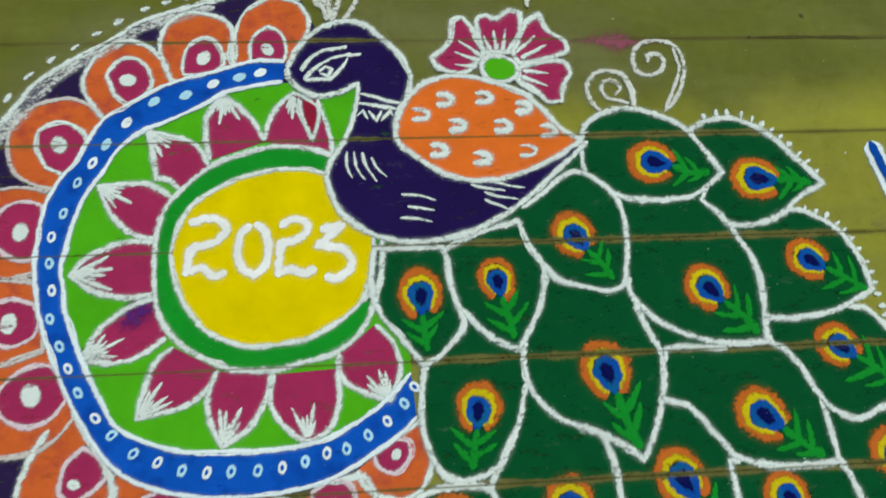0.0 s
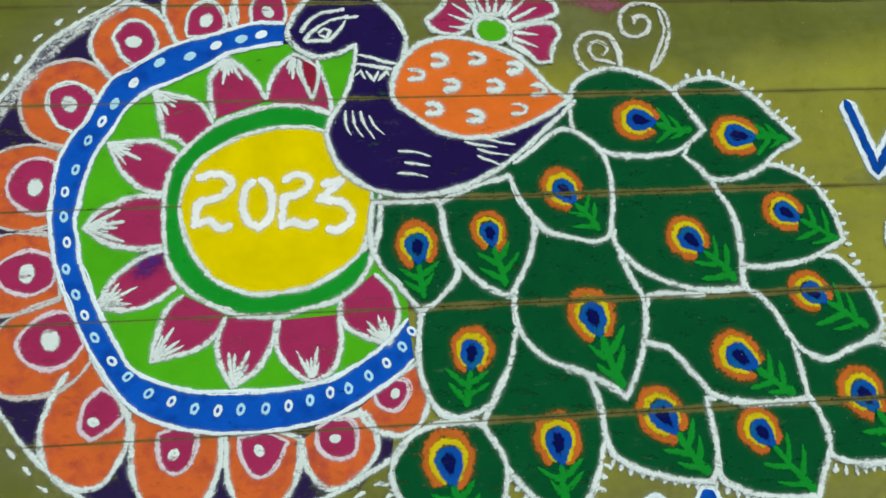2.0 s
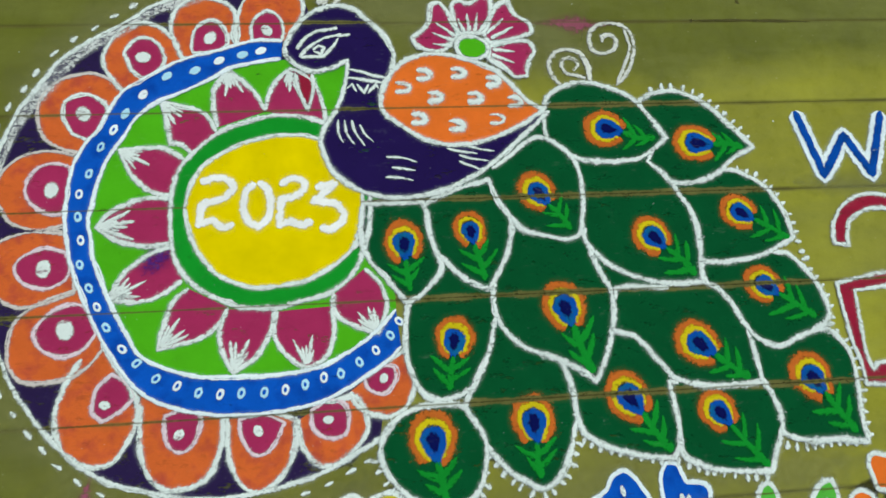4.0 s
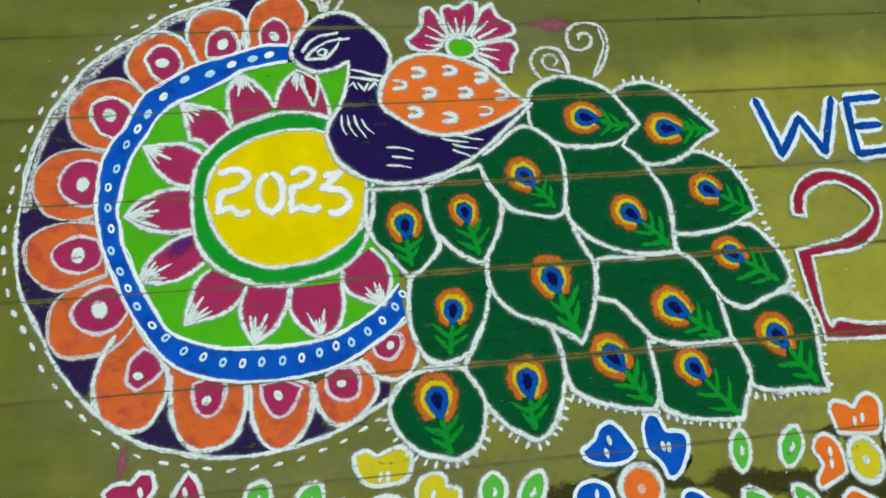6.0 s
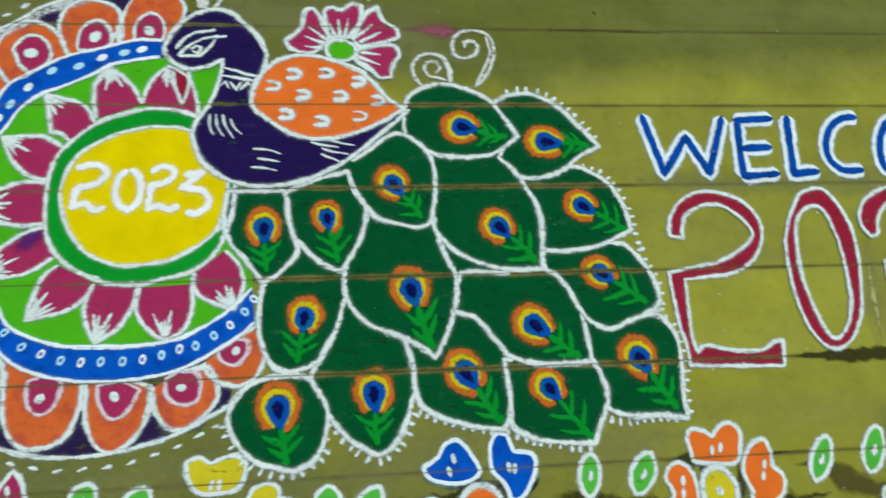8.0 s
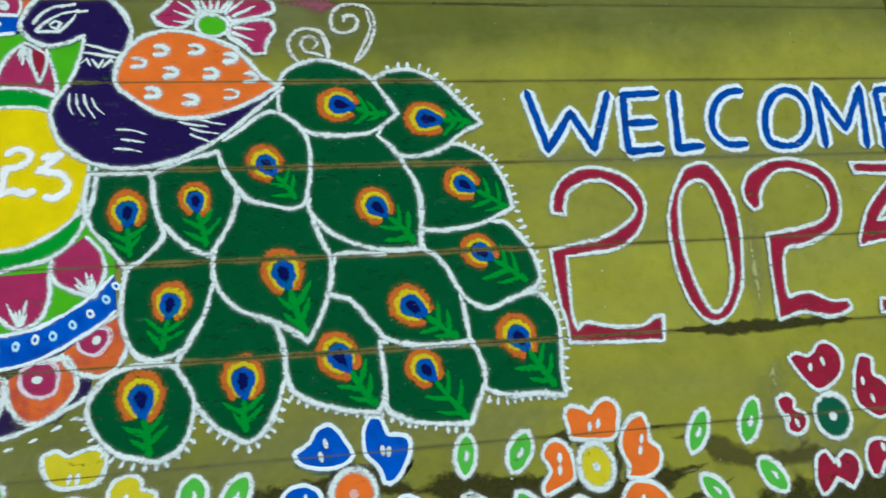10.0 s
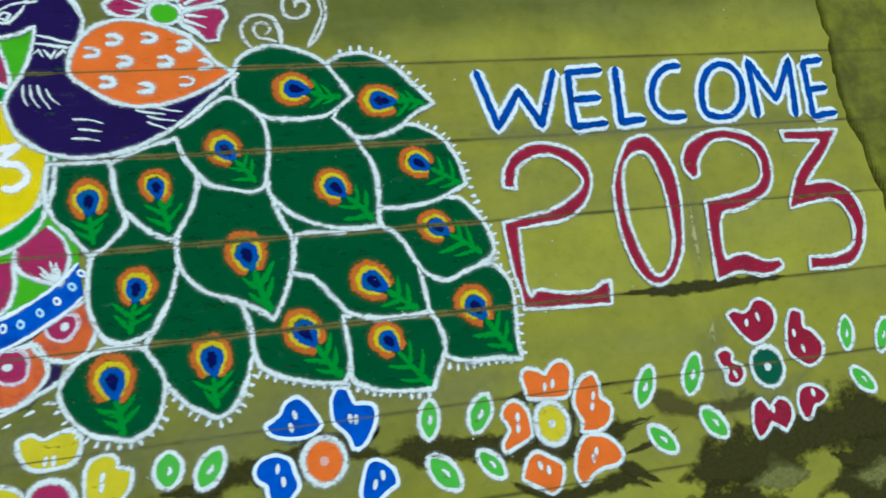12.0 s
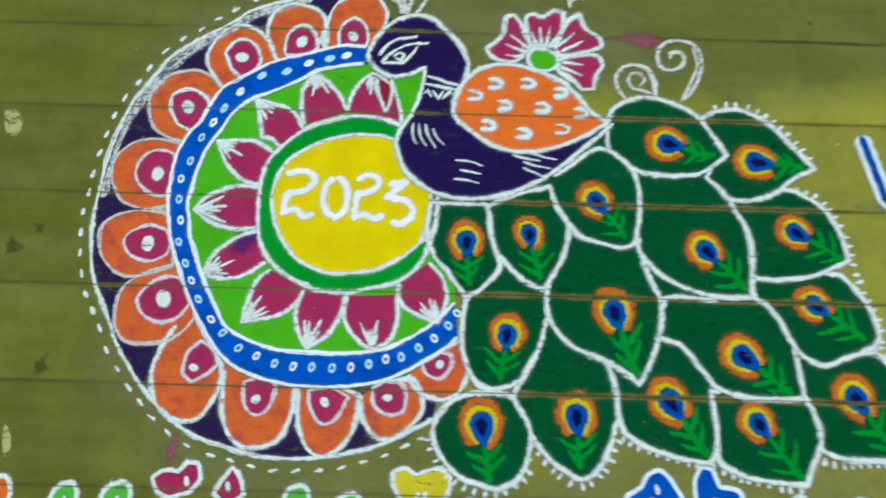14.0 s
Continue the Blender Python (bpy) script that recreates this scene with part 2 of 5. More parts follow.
# ---------------------------------------------------------------- drawing with powder
class Heap:
    """Corners, faces and cover of one piece of powder."""

    def __init__(self):
        self.v, self.f, self.c = [], [], []

    def mesh(self, name, mat):
        me = bpy.data.meshes.new(name)
        me.from_pydata(self.v, [], self.f)
        me.attributes.new("cover", "FLOAT", "POINT").data.foreach_set("value", self.c)
        me.materials.append(mat)
        me.validate()
        me.update()
        return me


def part(name, heap, mat, parent=None, label=""):
    ob = new(name, heap.mesh(name, mat))
    ob.parent = parent
    return tagged(ob, label) if label else ob


def thing(name, label, category, group="", kind=""):
    return tagged(new(name), label, category, group, kind)


def smooth(pts, closed=False, step=0.006):
    """A smooth line through the points, about step apart, with sharp turns kept as corners."""
    p = [Vector((x, y)) for x, y in pts]
    n, out = len(p), []
    sharp = [closed or 0 < i < n - 1 for i in range(n)]
    for i in range(n):
        u, w = p[i] - p[i - 1], p[(i + 1) % n] - p[i]
        sharp[i] = sharp[i] and u.length > 1e-6 and w.length > 1e-6 and u.angle(w) > 1.2
    for i in range(n if closed else n - 1):
        a, b = p[i], p[(i + 1) % n]
        z = p[i - 1] if (closed or i) and not sharp[i] else a
        c = p[(i + 2) % n] if (closed or i + 2 < n) and not sharp[(i + 1) % n] else b
        k = max(2, int((b - a).length / step))
        for j in range(k):
            t = j / k
            out.append(0.5 * (2 * a + (b - z) * t + (2 * z - 5 * a + 4 * b - c) * t * t + (3 * a - z - 3 * b + c) * t ** 3))
    return out if closed else out + [p[-1]]


def straight(pts, closed=False, step=0.006):
    p, out = [Vector((x, y)) for x, y in pts], []
    for i in range(len(p) if closed else len(p) - 1):
        a, b = p[i], p[(i + 1) % len(p)]
        k = max(1, int((b - a).length / step))
        out += [a.lerp(b, j / k) for j in range(k)]
    return out if closed else out + [p[-1]]


def sides(line, closed):
    """The normals along a line."""
    n, out = len(line), []
    for i in range(n):
        a = line[i - 1] if closed or i else line[i]
        b = line[(i + 1) % n] if closed or i + 1 < n else line[i]
        d = b - a
        d = d.normalized() if d.length > 1e-9 else Vector((1, 0))
        out.append(Vector((-d.y, d.x)))
    return out


def shake(line, closed, amount=0.0012, rate=42.0):
    return [q + s * amount * (noise.noise((q.x * rate, q.y * rate, 0.3)) + 0.6 * noise.noise((q.x * rate * 4, q.y * rate * 4, 2.1)))
            for q, s in zip(line, sides(line, closed))]


LAYER = 0.00045


def fill(line, layer, heap=None):
    """A level bed of powder inside a closed line, with a low rim."""
    heap = heap or Heap()
    line = shake(line, True)
    z, k, n = 0.0012 + layer * LAYER, len(heap.v), len(line)
    heap.v += [(q.x, q.y, z) for q in line]
    heap.c += [1.6] * n
    from_tris = tessellate_polygon([[Vector((q.x, q.y, 0)) for q in line]])
    heap.f += [tuple(k + i for i in t) for t in from_tris]
    heap.v += [(q.x, q.y, 0.0) for q in line]
    heap.c += [1.6] * n
    heap.f += [(k + i, k + (i + 1) % n, k + n + (i + 1) % n, k + n + i) for i in range(n)]
    return heap


def dab(line, layer, heap=None, soft=0.22):
    """A rounded heap inside a closed line, thin at its rim."""
    heap = heap or Heap()
    line = shake(line, True, 0.0008)
    mid = sum(line, Vector((0, 0))) / len(line)
    k, n = len(heap.v), len(line)
    z = 0.0012 + layer * LAYER
    for s, h, c in ((1.0 + 0.8 * soft, -0.4, -0.1), (1 - soft * 0.8, 0.5, 1.05), (0.45, 1.0, 1.6)):
        for q in line:
            w = mid + (q - mid) * s
            heap.v.append((w.x, w.y, z + h * LAYER))
            heap.c.append(c)
    heap.v.append((mid.x, mid.y, z + LAYER))
    heap.c.append(1.6)
    for r in (0, n):
        heap.f += [(k + r + i, k + r + (i + 1) % n, k + r + n + (i + 1) % n, k + r + n + i) for i in range(n)]
    heap.f += [(k + 2 * n + i, k + 2 * n + (i + 1) % n, k + 3 * n) for i in range(n)]
    return heap


def stroke(line, width, layer, heap=None, closed=False, taper=(1.0, 1.0), high=1.0, vary=0.32, full=1.25, loose=False, fuzz=1.0, twin=True):
    """A trickled line of powder: highest in its middle, uneven in width."""
    heap = heap or Heap()
    if twin and 0.004 < width < 0.0105 and len(line) > 14 and not loose:
        # a lighter second pass that strays from the first
        beside = [q + s * (0.0075 * noise.noise((q.x * 11, q.y * 11, layer + 7.3)) + 0.0030 * noise.noise((q.x * 37, q.y * 37, 3.9))) for q, s in zip(line, sides(line, closed))]
        stroke(beside, width * 0.55, layer - 0.4, heap, closed, taper, 0.5, 0.6, 0.95, twin=False)
    line = shake(line, closed, 0.0013)
    n, k, z = len(line), len(heap.v), 0.0012 + layer * LAYER
    ss = sides(line, closed)
    for i, (q, s) in enumerate(zip(line, ss)):
        u = i / max(1, n - 1)
        lumps = (vary * 0.9 * noise.noise((q.x * 9, q.y * 9, 5.7))) if loose else vary * 1.1 * noise.noise((q.x * 22, q.y * 22, 5.7)) + vary * 0.6 * noise.noise((q.x * 110, q.y * 110, 1.2))
        w = 0.5 * width * (taper[0] + (taper[1] - taper[0]) * u) * (1 + lumps)
        end = 1.0 if closed else min(1.0, 0.35 + 0.65 * min(i, n - 1 - i) / 1.5)
        core, skirt, far = (0.62 * w, 2.3 * w, 2.4 * w) if loose else (0.78 * w, w + fuzz * min(1.0 * w, 0.0045), w + fuzz * min(2.8 * w, 0.0150))
        low, none = (-0.18, -0.20) if loose else (0.10, -0.20)
        for e, h, c in ((-far, -0.6, none), (-skirt, -0.4, low), (-core, 0.45, 0.85), (0, 1.0, full), (core, 0.45, 0.85), (skirt, -0.4, low), (far, -0.6, none)):
            heap.v.append((q.x + s.x * e * end, q.y + s.y * e * end, z + h * LAYER * high))
            heap.c.append(c)
    for i in range(n if closed else n - 1):
        j = (i + 1) % n
        heap.f += [(k + 7 * i + a, k + 7 * j + a, k + 7 * j + a + 1, k + 7 * i + a + 1) for a in range(6)]
    return heap


def oval(mid, rx, ry, turn=0.0, n=20):
    """A hand-drawn oval."""
    c, s, out = math.cos(turn), math.sin(turn), []
    for i in range(n):
        a = 2 * math.pi * i / n
        x, y = rx * math.cos(a), ry * math.sin(a)
        out.append(Vector((mid[0] + c * x - s * y, mid[1] + s * x + c * y)))
    return out


def grown(line, amount):
    """The closed line moved outward."""
    area = sum(a.x * b.y - b.x * a.y for a, b in zip(line, line[1:] + line[:1]))
    sign = -1 if area > 0 else 1
    return [q + s * amount * sign for q, s in zip(line, sides(line, True))]


LINE = 0.0080       # usual width of a white line

# ---------------------------------------------------------------- floor
EDGE = [(2.072, 0.70), (2.077, 0.057), (2.078, -0.013), (2.087, -0.106), (2.079, -0.214), (2.080, -0.296), (2.094, -0.376), (2.112, -0.416), (2.116, -0.487), (2.134, -0.55), (2.15, -0.75), (2.16, -1.9)]


def edge_x(y):
    """Where the paving ends, at y."""
    for (xa, ya), (xb, yb) in zip(EDGE, EDGE[1:]):
        if yb <= y <= ya:
            return xa + (xb - xa) * (ya - y) / (ya - yb)
    return EDGE[-1][0] if y < 0 else EDGE[0][0]


def slab_mesh(x0, x1, y0, y1, ragged):
    """One paving slab with weathered, slightly chipped upper edges, its top at the floor's level."""
    g = 0.0002
    nx, ny = max(2, int((x1 - x0) / 0.03)), 16
    ring = [(x0 + (x1 - x0) * i / nx, y0 + g) for i in range(nx)]
    ring += [(x1, y0 + g + (y1 - y0 - 2 * g) * i / ny) for i in range(ny)]
    ring += [(x1 - (x1 - x0) * i / nx, y1 - g) for i in range(nx)]
    ring += [(x0, y1 - g - (y1 - y0 - 2 * g) * i / ny) for i in range(ny)]
    if ragged:
        ring = [(edge_x(y) - 0.004 + 0.010 * noise.noise((2, y * 24, 4)) + 0.005 * noise.noise((3, y * 80, 6)) if x > x1 - 1e-6 else x, y) for x, y in ring]
    mid = Vector(((x0 + x1) / 2, (y0 + y1) / 2))
    v, f, n = [], [], len(ring)
    for inset, z in ((0.0, -0.03), (0.0, -0.0012), (0.0015, -0.0005), (0.0046, 0.0)):
        for x, y in ring:
            chip = 1 + 0.9 * max(0.0, noise.noise((x * 21, y * 21, 8))) if inset else 1
            dx = inset * chip * (1 if x - x0 < 0.004 else -1 if x1 - x < 0.03 and ragged or x1 - x < 0.004 else 0)
            dy = inset * chip * (1 if y - y0 < 0.01 else -1 if y1 - y < 0.01 else 0)
            v.append((x + dx, y + dy, z))
    for r in range(3):
        f += [(r * n + i, r * n + (i + 1) % n, (r + 1) * n + (i + 1) % n, (r + 1) * n + i) for i in range(n)]
    f.append(tuple(3 * n + i for i in range(n)))
    me = bpy.data.meshes.new("stone_slab")
    me.from_pydata(v, [], f)
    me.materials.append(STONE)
    me.update()
    return me


def flat_sheet(name, x0, x1, y0, y1, z, mat, cells=1, rough=0.0):
    v, f = [], []
    for j in range(cells + 1):
        for i in range(cells + 1):
            x, y = x0 + (x1 - x0) * (i / cells) ** (2 if rough else 1), y0 + (y1 - y0) * j / cells
            h = rough * (noise.noise((x * 5, y * 5, 1)) + 0.6 * noise.noise((x * 19, y * 19, 2)) + 0.35 * noise.noise((x * 60, y * 60, 3))) if rough else 0
            if rough:
                away = x - edge_x(y) - 0.004 * noise.noise((7, y * 30, 2))
                h -= 0.028 * math.exp(-(max(0.0, away) / 0.013) ** 2)
            v.append((x, y, z + h))
    w = cells + 1
    f = [(j * w + i, j * w + i + 1, (j + 1) * w + i + 1, (j + 1) * w + i) for j in range(cells) for i in range(cells)]
    me = bpy.data.meshes.new(name)
    me.from_pydata(v, [], f)
    me.materials.append(mat)
    me.update()
    return new(name, me)


tagged(flat_sheet("ground", -150, 150, -150, 150, -0.06, SOIL), "dark bare soil round the paving", "ground", kind="structure")
floor = tagged(flat_sheet("floor", -3.2, 2.05, -2.38, 2.1, -0.0008, SOIL), "olive stone paving in long straight rows", "floor", kind="structure")
kerb = tagged(flat_sheet("pavement_edge", 2.04, 3.6, -2.38, 2.1, -0.006, MOSSY, 130, 0.005), "rough mossy stone beyond the end of the paving", "pavement", kind="structure")

# ---------------------------------------------------------------- stains on the paving
def stain(name, label, line, width, mat, layer=-1.4, n=0.02):
    heap = stroke(smooth(line, step=n), width, layer, high=0.2, vary=0.5, full=1.5, loose=True)
    rows = len(heap.c) // 7
    for i in range(len(heap.c)):
        heap.c[i] -= 1.3 * max(0.0, 1 - min(i // 7, rows - 1 - i // 7) / min(5.0, rows / 2))
    ob = part(name, heap, mat)
    return tagged(ob, label, "stain", kind="stuff")


DAMP = "dark damp dirt spread over the paving stones"
for line, width, layer in (([(1.387, -1.20), (1.46, -1.19), (1.581, -1.173), (1.739, -1.15), (1.874, -1.125), (2.03, -1.105)], 0.100, -1.4),
                           ([(1.387, -1.235), (1.45, -1.262), (1.545, -1.275), (1.62, -1.31), (1.76, -1.32)], 0.100, -1.3),
                           ([(1.80, -1.19), (1.90, -1.215), (2.02, -1.175)], 0.060, -1.25), ([(1.74, -1.29), (1.83, -1.265), (1.95, -1.30), (2.05, -1.28)], 0.060, -1.35),
                           ([(1.255, -1.125), (1.30, -1.116), (1.393, -1.093), (1.455, -1.06)], 0.018, -1.3),
                           ([(1.19, -1.11), (1.26, -1.135), (1.33, -1.175), (1.40, -1.21)], 0.024, -1.15),
                           ([(0.704, -1.047), (0.840, -1.046), (0.990, -1.067), (1.092, -1.087), (1.167, -1.084), (1.273, -1.067), (1.376, -1.043)], 0.044, -1.2),
                           ([(0.251, -1.059), (0.348, -1.057), (0.437, -1.040), (0.528, -1.039), (0.611, -1.021), (0.753, -1.046)], 0.040, -1.35),
                           ([(1.057, -1.057), (1.147, -1.082), (1.170, -1.022), (1.167, -0.959)], 0.046, -1.25),
                           ([(0.991, -0.965), (1.112, -0.960), (1.208, -0.961), (1.324, -0.957)], 0.022, -1.15),
                           ([(0.994, -1.133), (1.116, -1.187), (1.281, -1.175), (1.344, -1.208)], 0.028, -1.1)):
    stain("damp_stain", DAMP, line, width, M["damp"], layer)
stain("damp_stain", "thin dirt run between the drawn leaves", [(1.29, -0.985), (1.371, -0.995), (1.440, -1.040), (1.53, -1.050), (1.64, -1.050), (1.72, -1.085)], 0.030, M["grime"], -1.2)
for line, width in (([(1.56, -1.232), (1.66, -1.228), (1.76, -1.222)], 0.060), ([(1.84, -1.25), (1.93, -1.255), (2.03, -1.235)], 0.055), ([(1.30, -1.06), (1.36, -1.052)], 0.024)):
    stain("dry_patch", "pale dry patch left within the damp dirt", line, width, M["dry"], -1.0)
stain("joint_dirt", "dirt washed out of a paving joint", [(1.321, -0.756), (1.471, -0.757), (1.634, -0.756), (1.796, -0.753)], 0.022, M["damp"], -1.2)
stain("joint_dirt", "dirt washed out of a paving joint", [(0.833, 0.065), (0.994, 0.064), (1.157, 0.059)], 0.006, M["grime"], -1.2)
stain("grime_spot", "dark grime spot on a paving stone", [(-0.790, -0.418), (-0.765, -0.430), (-0.752, -0.455)], 0.050, M["grime"])
stain("grime_spot", "dark grime spot on a paving stone", [(-0.832, -0.445), (-0.818, -0.470), (-0.835, -0.500)], 0.050, M["grime"])
stain("grime_spot", "dark grime spot on a paving stone", [(-0.745, -0.715), (-0.715, -0.725), (-0.690, -0.735)], 0.055, M["grime"])
stain("grime_spot", "dark grime spot on a paving stone", [(0.960, 0.121), (0.973, 0.105)], 0.022, M["grime"])
stain("grime_spot", "dark grime spot on a paving stone", [(0.845, 0.068), (0.853, 0.062)], 0.020, M["grime"])
tagged(part("chalk_blot", dab(smooth([(-0.888, -0.157), (-0.872, -0.154), (-0.849, -0.169), (-0.841, -0.203), (-0.855, -0.221), (-0.874, -0.214), (-0.886, -0.184)], True), -1.2), M["pale_dust"]), "pale dry blot of spilt powder on the paving", "stain", kind="stuff")
tagged(part("chalk_blot", dab(smooth([(-0.774, -0.851), (-0.766, -0.845), (-0.752, -0.872), (-0.752, -0.900), (-0.765, -0.906)], True), -1.2), M["pale_dust"]), "pale dry blot of spilt powder on the paving", "stain", kind="stuff")
stain("powder_smear", "faint pink powder smear along a paving joint", [(0.468, 0.059), (0.533, 0.061), (0.619, 0.055), (0.679, 0.063)], 0.030, M["pink_dust"], -1.2)
stain("powder_smear", "faint pink powder smear on a paving stone", [(-0.412, -0.835), (-0.420, -0.870), (-0.425, -0.900), (-0.428, -0.935)], 0.022, M["pink_dust"], -1.2)
stain("powder_smear", "pale powder trail on the paving", [(1.569, -0.507), (1.562, -0.579), (1.561, -0.649), (1.558, -0.746)], 0.016, M["pale_dust"], -1.2)
stain("powder_smear", "pale powder trail on the paving", [(1.570, -0.838), (1.557, -0.871), (1.565, -0.902)], 0.022, M["pale_dust"], -1.2)
stain("powder_smear", "pale powder trail on the paving", [(1.870, -0.424), (1.905, -0.448)], 0.022, M["pale_dust"], -1.2)

HAZE = "faint pale haze of spilt powder on the paving"
for line, width in (([(-0.005, 0.139), (0.102, 0.112), (0.211, 0.093), (0.460, 0.054), (0.580, -0.013), (0.686, 0.015)], 0.10), ([(-0.609, -0.584), (-0.558, -0.726), (-0.468, -0.822), (-0.337, -0.910), (-0.174, -0.947), (0.018, -0.922), (0.115, -0.853)], 0.075),
                    ([(-0.622, -0.167), (-0.557, -0.031), (-0.437, 0.082), (-0.310, 0.147)], 0.05), ([(0.014, -0.895), (0.179, -0.961), (0.341, -0.972), (0.478, -0.933), (0.609, -0.903), (0.880, -0.924), (1.066, -0.908)], 0.11),
                    ([(0.473, -1.002), (0.595, -1.076), (0.752, -1.052)], 0.12), ([(1.020, -0.334), (1.273, -0.346), (1.574, -0.345), (2.029, -0.351)], 0.035), ([(1.576, -0.464), (1.567, -0.593), (1.551, -0.759)], 0.055),
                    ([(1.583, -0.832), (1.545, -0.938), (1.581, -1.049), (1.706, -1.038), (1.815, -0.983)], 0.05), ([(1.029, -0.979), (1.126, -1.042), (1.269, -1.010)], 0.06)):
    stain("powder_haze", HAZE, line, width, M["haze"], -1.7)

# ---------------------------------------------------------------- the round medallion
medallion = thing("powder_medallion", "round floor drawing of orange, blue, green and magenta powder", "floor drawing")
RIM = [(0.106, -0.811), (0.080, -0.825), (-0.006, -0.866), (-0.113, -0.892), (-0.225, -0.895), (-0.319, -0.875), (-0.397, -0.849), (-0.476, -0.787), (-0.551, -0.696), (-0.586, -0.628), (-0.630, -0.540), (-0.649, -0.443), (-0.646, -0.349), (-0.633, -0.247), (-0.604, -0.145), (-0.567, -0.084), (-0.532, -0.027), (-0.483, 0.016), (-0.428, 0.052), (-0.380, 0.083), (-0.346, 0.108), (-0.270, 0.135), (-0.219, 0.149), (-0.159, 0.166), (-0.099, 0.171), (-0.045, 0.154)]
rim = smooth(RIM)
INSIDE = [(0.08, -0.12), (0.09, -0.40), (0.12, -0.64), (0.12, -0.72)]
part("dark_border", fill(rim + straight([RIM[-1]] + INSIDE)[1:], 0), M["worn_navy"], medallion, "navy powder showing between the scallops")
part("rim_line", stroke(rim, LINE * 0.8, 5, vary=0.6), M["white"], medallion, "white powder line")

upper = smooth([(x + 0.010, y - 0.010) for x, y in RIM[12:23]], step=0.012)
part("rim_dust", stroke(upper, 0.015, 4.6, high=0.2, vary=0.8, full=0.62, loose=True), M["rim_dust"], medallion, "white dust smeared inside the rim")


def scallop(arch, heart, dot, size=0.0115):
    """An orange scallop with a magenta heart and a white dot; arch and heart run to the blue ring."""
    a, h = smooth(arch), smooth(heart)
    o = part("scallop", fill(a, 1 + 0.4 * (len(medallion.children) % 2)), M["worn_orange"], medallion, "orange powder scallop edged in white")
    worn_or_dim = dot[0] < -0.44
    part("scallop_line", stroke(a, LINE * (0.62 if worn_or_dim else 0.85), 4, vary=0.4), M["dusty_white" if worn_or_dim else "white"], o)
    part("heart", fill(h, 2), M["magenta"], o)
    part("heart_line", stroke(h, LINE * 0.64, 4, closed=True, vary=0.45), M["rose_white" if dot[1] < -0.25 else "white"], o)
    part("dot", dab(oval(dot, size * 1.2, size * 0.95, dot[0] * 9), 4.5), M["white"], o)


scallop([(-0.058, 0.028), (-0.035, 0.073), (-0.032, 0.110), (-0.048, 0.143), (-0.086, 0.161), (-0.112, 0.156), (-0.150, 0.128), (-0.167, 0.087), (-0.171, 0.022), (-0.130, -0.003)], [(-0.139, 0.021), (-0.141, 0.055), (-0.128, 0.080), (-0.107, 0.093), (-0.085, 0.083), (-0.074, 0.058), (-0.076, 0.025), (-0.107, 0.011)], (-0.107, 0.046))
scallop([(-0.171, 0.016), (-0.172, 0.045), (-0.174, 0.081), (-0.186, 0.106), (-0.219, 0.123), (-0.252, 0.127), (-0.275, 0.120), (-0.300, 0.096), (-0.307, 0.049), (-0.293, 0.015), (-0.279, -0.015), (-0.220, -0.026)], [(-0.261, -0.004), (-0.264, 0.020), (-0.256, 0.052), (-0.235, 0.071), (-0.212, 0.070), (-0.192, 0.047), (-0.189, 0.014), (-0.220, -0.006)], (-0.225, 0.030), 0.013)
scallop([(-0.281, -0.021), (-0.301, 0.024), (-0.323, 0.050), (-0.358, 0.068), (-0.398, 0.060), (-0.427, 0.028), (-0.441, -0.016), (-0.425, -0.056), (-0.389, -0.092), (-0.334, -0.068)], [(-0.400, -0.003), (-0.383, 0.024), (-0.358, 0.032), (-0.331, 0.015), (-0.316, -0.021), (-0.331, -0.045), (-0.357, -0.060), (-0.383, -0.043)], (-0.361, -0.014), 0.0135)
scallop([(-0.392, -0.094), (-0.421, -0.066), (-0.464, -0.050), (-0.513, -0.059), (-0.546, -0.085), (-0.561, -0.118), (-0.558, -0.156), (-0.544, -0.191), (-0.513, -0.213), (-0.465, -0.229), (-0.431, -0.176)], [(-0.512, -0.149), (-0.511, -0.113), (-0.474, -0.095), (-0.441, -0.109), (-0.422, -0.134), (-0.433, -0.165), (-0.460, -0.197), (-0.491, -0.182)], (-0.472, -0.140), 0.0145)
scallop([(-0.470, -0.235), (-0.525, -0.219), (-0.583, -0.229), (-0.617, -0.261), (-0.624, -0.299), (-0.612, -0.339), (-0.588, -0.368), (-0.541, -0.381), (-0.486, -0.372), (-0.479, -0.308)], [(-0.491, -0.252), (-0.524, -0.245), (-0.558, -0.261), (-0.571, -0.300), (-0.555, -0.332), (-0.519, -0.352), (-0.489, -0.346), (-0.482, -0.301)], (-0.522, -0.301), 0.0145)
scallop([(-0.485, -0.391), (-0.552, -0.387), (-0.603, -0.399), (-0.630, -0.426), (-0.632, -0.456), (-0.620, -0.490), (-0.593, -0.520), (-0.557, -0.533), (-0.512, -0.526), (-0.465, -0.508), (-0.470, -0.449)], [(-0.486, -0.428), (-0.528, -0.420), (-0.566, -0.436), (-0.577, -0.460), (-0.559, -0.487), (-0.519, -0.499), (-0.482, -0.482), (-0.474, -0.455)], (-0.524, -0.460), 0.0145)
scallop([(-0.459, -0.502), (-0.485, -0.510), (-0.534, -0.530), (-0.566, -0.560), (-0.575, -0.601), (-0.570, -0.643), (-0.540, -0.673), (-0.473, -0.671), (-0.430, -0.648), (-0.402, -0.612)], [(-0.442, -0.537), (-0.467, -0.529), (-0.497, -0.539), (-0.522, -0.561), (-0.532, -0.586), (-0.513, -0.616), (-0.475, -0.630), (-0.439, -0.616), (-0.420, -0.587)], (-0.476, -0.579), 0.0165)
